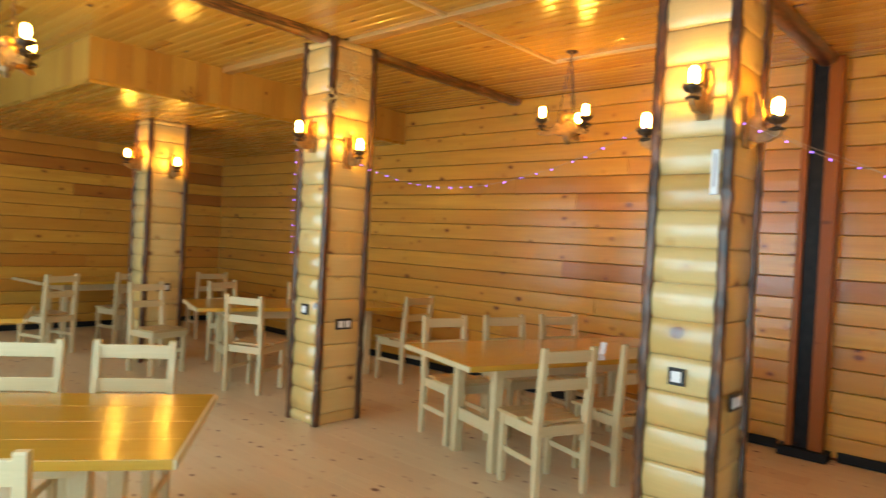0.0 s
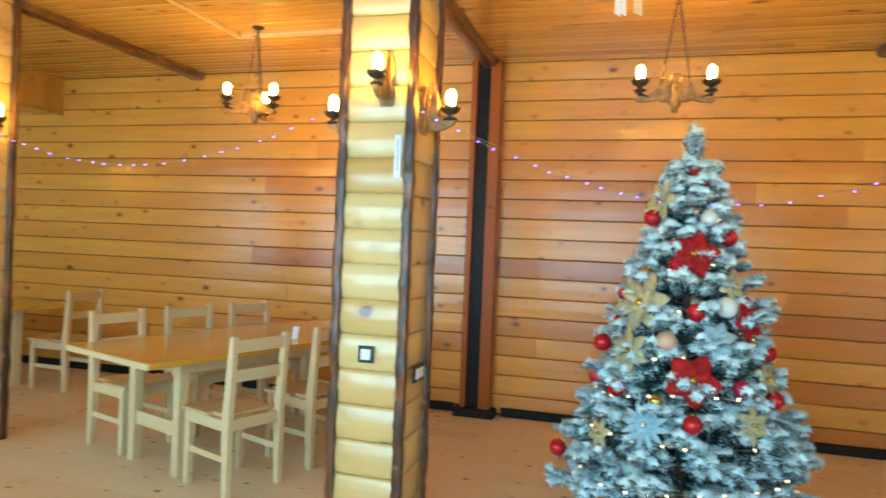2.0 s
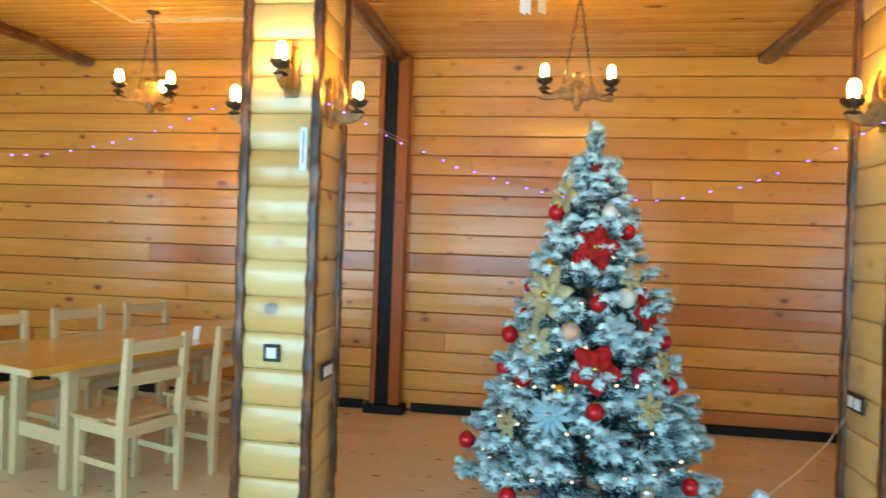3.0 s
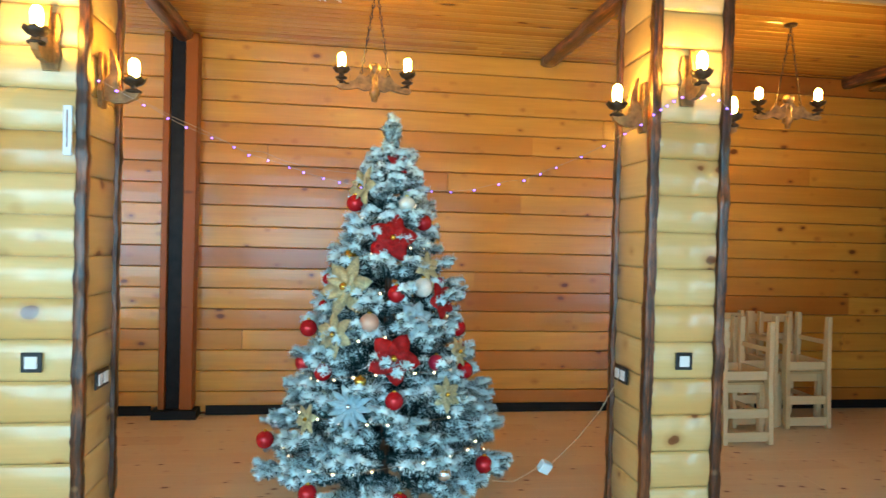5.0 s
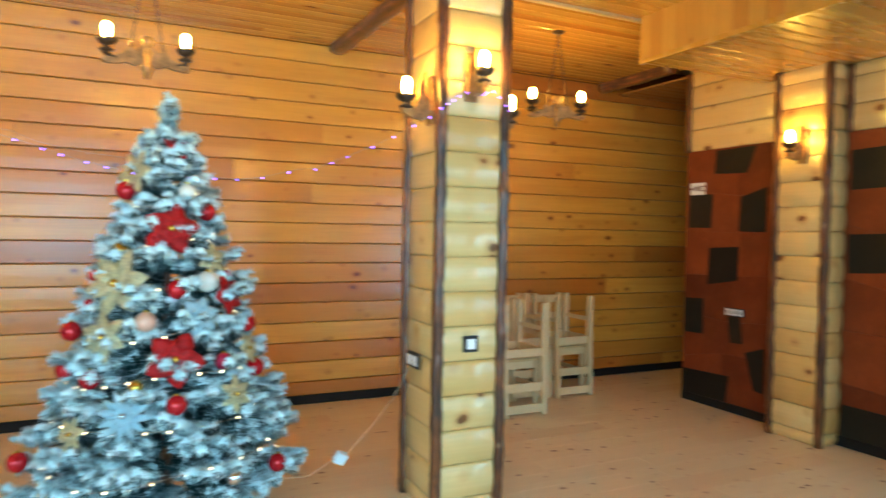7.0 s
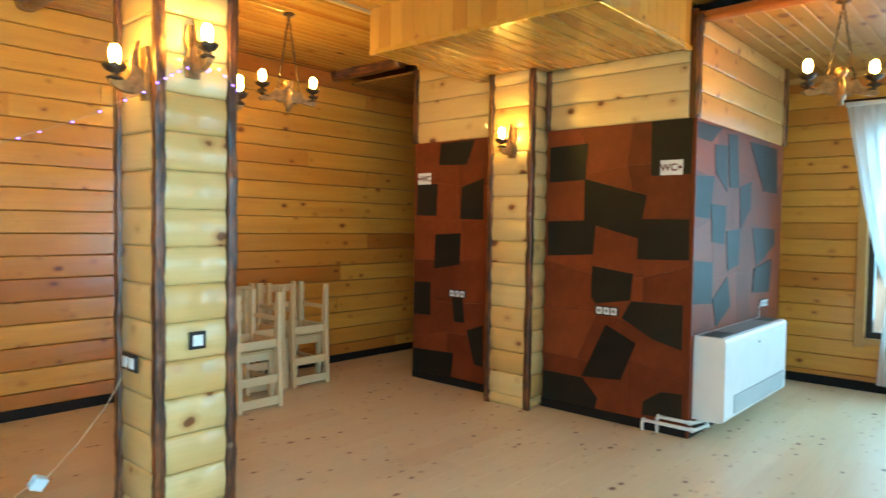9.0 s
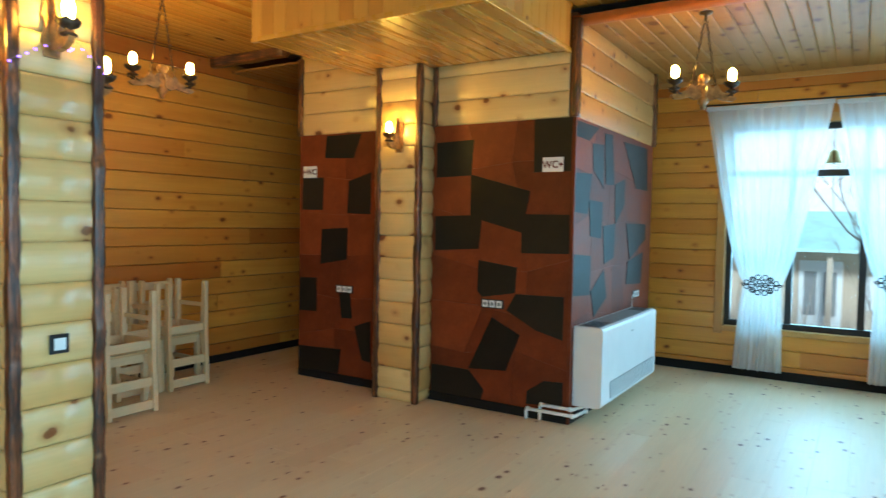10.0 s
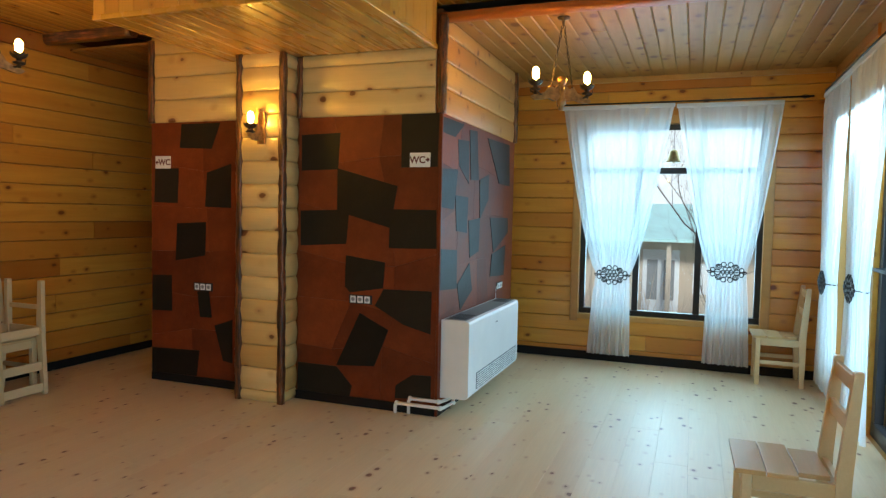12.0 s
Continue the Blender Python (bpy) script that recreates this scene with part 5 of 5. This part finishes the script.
def bauble_mesh(mat):
    return mesh_from("ball", lathe([(0, -1), (0.38, -0.92), (0.71, -0.71), (0.92, -0.38), (1, 0), (0.92, 0.38), (0.71, 0.71), (0.38, 0.92), (0, 1)], 18), mat, True)


SHADES = {"red": plain("red_bauble_lacquer", (0.50, 0.012, 0.02), 0.14, 0.35, 0.1), "crimson": plain("crimson_glitter", (0.36, 0.01, 0.05), 0.4, 0.3, 0.4, 200),
          "gold": plain("gold_bauble", (0.75, 0.48, 0.08), 0.18, 0.9, 0.1), "white": plain("pearl_bauble", (0.78, 0.76, 0.68), 0.25, 0.1, 0.05),
          "peach": plain("peach_glitter_bauble", (0.70, 0.42, 0.30), 0.45, 0.2, 0.25, 200), "silver": plain("silver_bauble", (0.75, 0.77, 0.8), 0.12, 0.95, 0.05)}
balls = {k: bauble_mesh(v) for k, v in SHADES.items()}
cap_mesh = mesh_from("cap", lathe([(0.22, 0.95), (0.24, 1.12), (0.12, 1.16), (0.0, 1.16)], 10), SHADES["gold"])


def bauble(shade, dx, z, size):
    x, y, z = on_tree(dx + 0.02, z, 0.02)
    ob = thing("bauble", f"shiny {shade} bauble hung on the fir tree", "bauble", "tree baubles", "", pose(x, y, z) @ Matrix.Scale(size, 4))
    for name, me in (("ball", balls[shade]), ("cap", cap_mesh)):
        o = new(name, me)
        o.parent = ob


for dx, z in ((-0.21, 1.61), (0.15, 1.52), (0.0, 1.16), (-0.43, 0.965), (-0.45, 0.79), (-0.35, 0.77), (0.37, 0.76), (-0.01, 0.67), (-0.63, 0.41), (-0.40, 0.24), (0.015, 0.24), (0.46, 0.31), (0.30, -0.0 + 0.12), (0.34, 0.97)):
    bauble("red", dx, z, 0.045)
for dx, z, s, shade in ((-0.34, 1.215, 0.027, "red"), (-0.36, 1.085, 0.022, "red"), (0.23, 1.21, 0.028, "crimson"), (0.20, 0.83, 0.040, "crimson"), (0.345, 0.875, 0.026, "red"), (-0.235, 1.33, 0.042, "gold"),
                        (0.055, 1.61, 0.043, "white"), (0.137, 1.19, 0.050, "white"), (-0.13, 1.02, 0.048, "peach"), (0.23, 0.335, 0.035, "silver"), (-0.17, 0.75, 0.03, "gold"), (0.03, 1.40, 0.03, "red"),
                        (-0.09, 1.38, 0.042, "red")):
    bauble(shade, dx, z, s)


def flower(shade, label, dx, z, size, petals, mat, heart, pointed=0.5, turn=0.0):
    x, y, z = on_tree(dx, z, 0.03)
    yaw = math.degrees(math.atan2(dx, max(0.05, TY - y)))
    ob = thing("artificial_flower", label, "flower", "tree flowers", "", pose(x, y, z, -12, 0, yaw))
    for ringno, (k, s) in enumerate(((petals, 1.0), (petals, 0.62))):
        for i in range(k):
            a = 2 * math.pi * (i + 0.5 * ringno) / k + turn
            bm = bmesh.new()
            rows = []
            for j, (t, wd) in enumerate(((0.08, 0.12), (0.30, 0.34 * (1.5 - pointed)), (0.55, 0.52 * (1.25 - pointed)), (0.82, 0.34 * (1.2 - pointed)), (1.0, 0.01))):
                lift = -0.20 * ringno * t - 0.18 * math.sin(t * 2.2)
                rows.append([bm.verts.new((q * wd * s * size, (lift - 0.06 * (1 - abs(q))) * size, t * s * size)) for q in (-1, 0, 1)])
            for ra, rb in zip(rows, rows[1:]):
                for q in range(2):
                    bm.faces.new((ra[q], ra[q + 1], rb[q + 1], rb[q]))
            bmesh.ops.solidify(bm, geom=bm.faces[:], thickness=0.0015)
            part("petal", bm, mat, ob, "", True, pose(0, 0, 0, 0, math.degrees(a), 0))
    core = lathe([(0, -1), (0.7, -0.7), (1, 0), (0.7, 0.7), (0, 1)], 8)
    part("flower_heart", core, heart, ob, "", True, pose(0, -0.28 * size, 0) @ Matrix.Scale(size * 0.13, 4))
    return ob


VELVET = plain("red_velvet_petal", (0.62, 0.012, 0.014), 0.65, 0.0, 0.25, 60)
CREAM = plain("cream_glitter_petal", (0.80, 0.72, 0.44), 0.5, 0.2, 0.25, 90)
ICE = plain("pale_blue_petal", (0.60, 0.80, 0.88), 0.6, 0.0, 0.1, 60)
for dx, z, s, t in ((0.0, 1.43, 0.125, 0.2), (0.005, 0.86, 0.13, 0.5), (0.245, 1.12, 0.10, 0.9), (0.03, 1.83, 0.07, 0.1)):
    flower("red", "red velvet artificial poinsettia on the fir tree", dx, z, s, 5, VELVET, SHADES["gold"], 0.55, t)
for dx, z, s, t in ((-0.14, 1.69, 0.12, 0.4), (-0.21, 1.18, 0.165, 0.3), (-0.265, 0.95, 0.12, 0.8), (0.17, 1.29, 0.085, 0.2), (0.34, 0.86, 0.085, 0.7), (0.26, 0.68, 0.09, 0.1), (-0.39, 0.55, 0.08, 0.2)):
    flower("cream", "cream and gold artificial flower on the fir tree", dx, z, s, 6, CREAM, SHADES["gold"], 0.75, t)
flower("ice", "pale icy blue artificial flower on the fir tree", -0.19, 0.64, 0.115, 12, ICE, SHADES["silver"], 0.95, 0.1)
flower("ice", "pale icy blue artificial flower on the fir tree", 0.11, 1.04, 0.09, 6, ICE, SHADES["silver"], 0.6, 0.3)


# ---- light strings ----
def led_string(label, pts, every, mat, size, seed):
    ob = thing("light_string", label, "light string", "light strings", "", pose(0, 0, 0))
    part("wire", tube(pts, 0.0011, 4), WIRE, ob)
    r = random.Random(seed)
    me = mesh_from("led", lathe([(0, -1.4), (0.8, -0.7), (1, 0.3), (0.5, 1.1), (0, 1.4)], 6), mat, True)
    path = [Vector(p) for p in pts]
    run = 0.0
    for a, b in zip(path, path[1:]):
        seg = (b - a).length
        while run < seg:
            p = a + (b - a) * (run / seg)
            o = new("led", me)
            o.parent = ob
            o.matrix_basis = pose(p.x, p.y, p.z - 0.006, r.uniform(0, 90), r.uniform(0, 90), 0) @ Matrix.Scale(size, 4)
            run += every * r.uniform(0.7, 1.3)
        run -= seg
    return ob


def sag(a, b, drop, n=18, wob=0.012, seed=0):
    a, b = Vector(a), Vector(b)
    return [a + (b - a) * (k / n) + Vector((0, 0.5 * wob * noise.noise((k, seed, 1)), -4 * drop * (k / n) * (1 - k / n) + wob * noise.noise((k * 0.9, seed, 0)))) for k in range(n + 1)]


led_string("wire string of small violet lights hung between columns", sag((-4.04, 3.2, 2.06), (-1.53, 3.05, 2.12), 0.27, 20, 0.02, 1), 0.12, LED, 0.0044, 1)
led_string("wire string of small violet lights hung between columns", sag((-1.08, 3.05, 2.08), (0.10, 3.50, 1.69), 0.06, 12, 0.02, 2) + sag((0.36, 3.50, 1.69), (1.38, 3.05, 2.02), 0.10, 12, 0.02, 3), 0.105, LED, 0.0044, 2)
led_string("wire string of small violet lights wound on a column", [(1.40, 2.975, 2.05), (1.50, 2.96, 2.12), (1.58, 2.95, 2.16), (1.64, 2.94, 2.12), (1.60, 2.93, 2.2), (1.70, 2.95, 2.14), (1.80, 2.96, 2.06)], 0.045, LED, 0.0044, 3)
led_string("wire string of small violet lights wound on a column", [(-4.43, 2.965, 2.12 - 0.11 * k + 0.02 * math.sin(k * 2)) for k in range(9)], 0.10, LED, 0.0044, 4)
part_wire = sag((-1.10, 3.44, 2.12), (0.2, 3.7, 1.78), 0.10, 12, 0.02, 6)
led_string("thin wire of unlit lights from column to fir tree", part_wire, 0.5, WIRE, 0.004, 6)
helix = []
for k in range(150):
    z = 0.22 + 1.62 * k / 150
    a = k * 0.34
    rad = tree_radius(z) * (0.98 + 0.05 * math.sin(k * 1.7))
    helix.append((TX + rad * math.cos(a), TY + rad * math.sin(a), z + 0.02 * math.sin(k * 0.9)))
led_string("warm white light string wound round the fir tree", helix, 0.13, WARM_LED, 0.0055, 5)
lead = thing("power_adapter", "white plug adapter hanging on its thin cable", "adapter", "", "", pose(1.02, 3.30, 0.28))
part("housing", box(-0.03, 0.03, -0.022, 0.022, -0.03, 0.03, 0.007), plain("pale_blue_plastic", (0.7, 0.82, 0.88), 0.3, vary=0.05), lead, "", False, pose(0, 0, 0, 20, 25, 10))
part("cable", tube([(-0.30, -0.12, -0.02), (-0.18, -0.06, -0.05), (-0.03, 0, 0.0)], 0.0025, 5), WIRE, lead)
part("cable", tube([(0.03, 0, 0.01), (0.16, -0.01, 0.14), (0.28, -0.02, 0.29), (0.35, -0.03, 0.42), (0.375, -0.035, 0.48)], 0.0025, 5), WIRE, lead)


# ---- paper snowflakes ----
GLITTER = plain("gold_glitter_card", (0.62, 0.47, 0.2), 0.45, 0.3, 0.5, 120)


def snowflake(m, size, label, mat):
    bm = bmesh.new()
    for k in range(6):
        a = radians(60 * k + 30)
        c, s = math.cos(a), math.sin(a)

        def p(t, w):
            return (size * (c * t - s * w), 0.0, size * (s * t + c * w))

        tube([p(0, 0), p(1, 0)], 0.0075 * size / 0.2, 5, bm)
        for t in (0.35, 0.58, 0.8):
            e = 0.30 * (1.15 - t)
            tube([p(t, 0), p(t + e, e)], 0.006 * size / 0.2, 5, bm)
            tube([p(t, 0), p(t + e, -e)], 0.006 * size / 0.2, 5, bm)
    lathe([(0, -0.01), (0.2 * size, -0.006), (0.2 * size, 0.006), (0, 0.01)], 6, (0, 0, 0), bm)
    return tagged(part("snowflake_ornament", bm, mat, None, "", False, m), label, "ornament", "snowflake ornaments")


snowflake(pose(-4.035, 3.19, 2.67, 0, 0, 90), 0.19, "large gold glitter snowflake on a log column", GLITTER)
snowflake(pose(-4.035, 3.03, 2.50, 0, 12, 60), 0.12, "gold glitter snowflake on a log column", GLITTER)
snowflake(pose(-5.76, 2.75, 2.62, 0, 0, 90), 0.11, "pale glitter snowflake on the lowered ceiling edge", CEIL_MATT)
hanger = thing("hanging_ornament", "white paper ornament hung from the ceiling", "ornament", "", "", pose(-0.17, 3.68, 2.70))
for k, (x, w, h) in enumerate(((-0.03, 0.016, 0.16), (0.0, 0.014, 0.13), (0.075, 0.022, 0.20))):
    part("strip", plate([(x - w, 0.02), (x + w, 0.0), (x + w * 0.9, h), (x - w * 0.9, h)], -0.002, 0.002), CHAIR_WOOD if k == 2 else SHADES["white"], hanger)
part("thread", tube([(0.02, 0, 0.1), (0.02, 0, CEIL - 2.70)], 0.0015, 4), WIRE, hanger)


# ---- yard outside the east window ----
OLD_WOOD = wood("weathered_grey_boards", (0.74, 0.63, 0.50), (0.60, 0.48, 0.36), (0.42, 0.32, 0.23), 0.7, 0.03, coat=0.0)
shed = thing("shed", "old wooden shed with a pale turquoise metal roof", "shed", "", "", pose(14.0, 0.9, -0.9))
for k in range(26):
    y = -3.6 + k * 0.28
    part("wall_board", box(0.0, 0.03, y, y + 0.265, 0.0, 1.95 + 0.04 * math.sin(k * 3.0)), OLD_WOOD, shed)
part("back_wall", box(2.9, 3.0, -3.6, 3.7, 0.0, 2.6), OLD_WOOD, shed)
part("roof", plate([(-0.55, 1.92), (-0.55, 1.98), (3.3, 2.72), (3.3, 2.66)], -4.0, 4.0), plain("turquoise_roof_sheet", (0.55, 0.84, 0.80), 0.6, 0.0, 0.15, 3), shed)
for y in (-2.2, -0.4, 1.5, 3.0):
    part("post", box(-0.42, -0.32, y, y + 0.09, 0.0, 1.93, 0.01), OLD_WOOD, shed)
part("shed_window", box(-0.02, 0.0, -1.4, -0.8, 0.9, 1.5), WHITE_PLASTIC, shed)
door = part("door", box(-0.03, 0.0, -0.55, 0.15, 0.05, 1.75, 0.01), WHITE_PLASTIC, shed, "whitewashed plank door")
for y in (-0.46, -0.14):
    part("pane", box(-0.036, -0.028, y, y + 0.2, 0.75, 1.55), GREY_PLASTIC, door)
for z in (0.45, 1.55):
    part("batten", box(-0.05, 0.0, 0.2, 1.6, z, z + 0.1, 0.008), OLD_WOOD, shed)
far_house = thing("house", "pale plastered house beyond the yard", "house", "", "", pose(26, -3, -0.9))
part("wall", box(0, 7, -9, 8, 0, 7.5), plain("white_house_render", (0.82, 0.82, 0.8), 0.8, vary=0.06), far_house)
part("roof", prism([(-9.6, 7.5), (8.6, 7.5), (-0.5, 10.5)], 8.0, None, -0.5), plain("snowy_roof", (0.7, 0.74, 0.78), 0.8), far_house)
for y in (-5.0, -1.5, 2.5):
    part("window", box(-0.03, 0.02, y, y + 1.1, 1.5, 2.9), GLASS, far_house)


def bare_tree(x, y, h, seed):
    ob = thing("bare_tree", "leafless winter tree with thin grey twigs", "tree", "bare trees", "", pose(x, y, -0.9))
    r = random.Random(seed)
    bark = plain("grey_bark", (0.30, 0.26, 0.22), 0.85, vary=0.3, scale=20)
    trunk, twigs_ = bmesh.new(), bmesh.new()

    def grow(p, d, length, rad, depth):
        pts = [p]
        q, e = p.copy(), d.copy()
        for k in range(4):
            e = (e + Vector((r.uniform(-0.25, 0.25), r.uniform(-0.25, 0.25), r.uniform(-0.05, 0.2)))).normalized()
            q = q + e * length / 4
            pts.append(q.copy())
        tube(pts, [rad * (1 - 0.14 * k) for k in range(5)], 5 if depth < 2 else 3, trunk if depth < 2 else twigs_)
        if depth < 4:
            for k in range(4 if depth else 6):
                grow(pts[r.randint(1, 4)], (e + Vector((r.uniform(-1, 1), r.uniform(-1, 1), r.uniform(-0.1, 0.8)))).normalized(), length * r.uniform(0.5, 0.75), rad * 0.5, depth + 1)

    grow(Vector((0, 0, 0)), Vector((0, 0, 1)), h * 0.45, 0.026, 0)
    part("trunk", trunk, bark, ob, "", True)
    part("crown", twigs_, bark, ob)
    return ob


bare_tree(11.2, -0.4, 5.0, 3)
bare_tree(18.5, 1.9, 7.0, 5)
bare_tree(20.5, -2.2, 7.5, 9)
hedge = bmesh.new()
rh = random.Random(12)
for k in range(420):
    x, y = 12.6 + rh.uniform(-0.5, 0.5), rh.uniform(-3.5, 4.5)
    b = Vector((x, y, -0.9))
    t = b + Vector((rh.uniform(-0.4, 0.4), rh.uniform(-0.5, 0.5), rh.uniform(0.7, 1.6)))
    tube([b, (b + t) / 2 + Vector((rh.uniform(-0.1, 0.1), rh.uniform(-0.1, 0.1), 0)), t], [0.008, 0.005, 0.002], 3, hedge)
tagged(part("shrub", hedge, OLD_WOOD), "bare tangled shrub twigs in front of the shed", "shrub", "", "stuff")
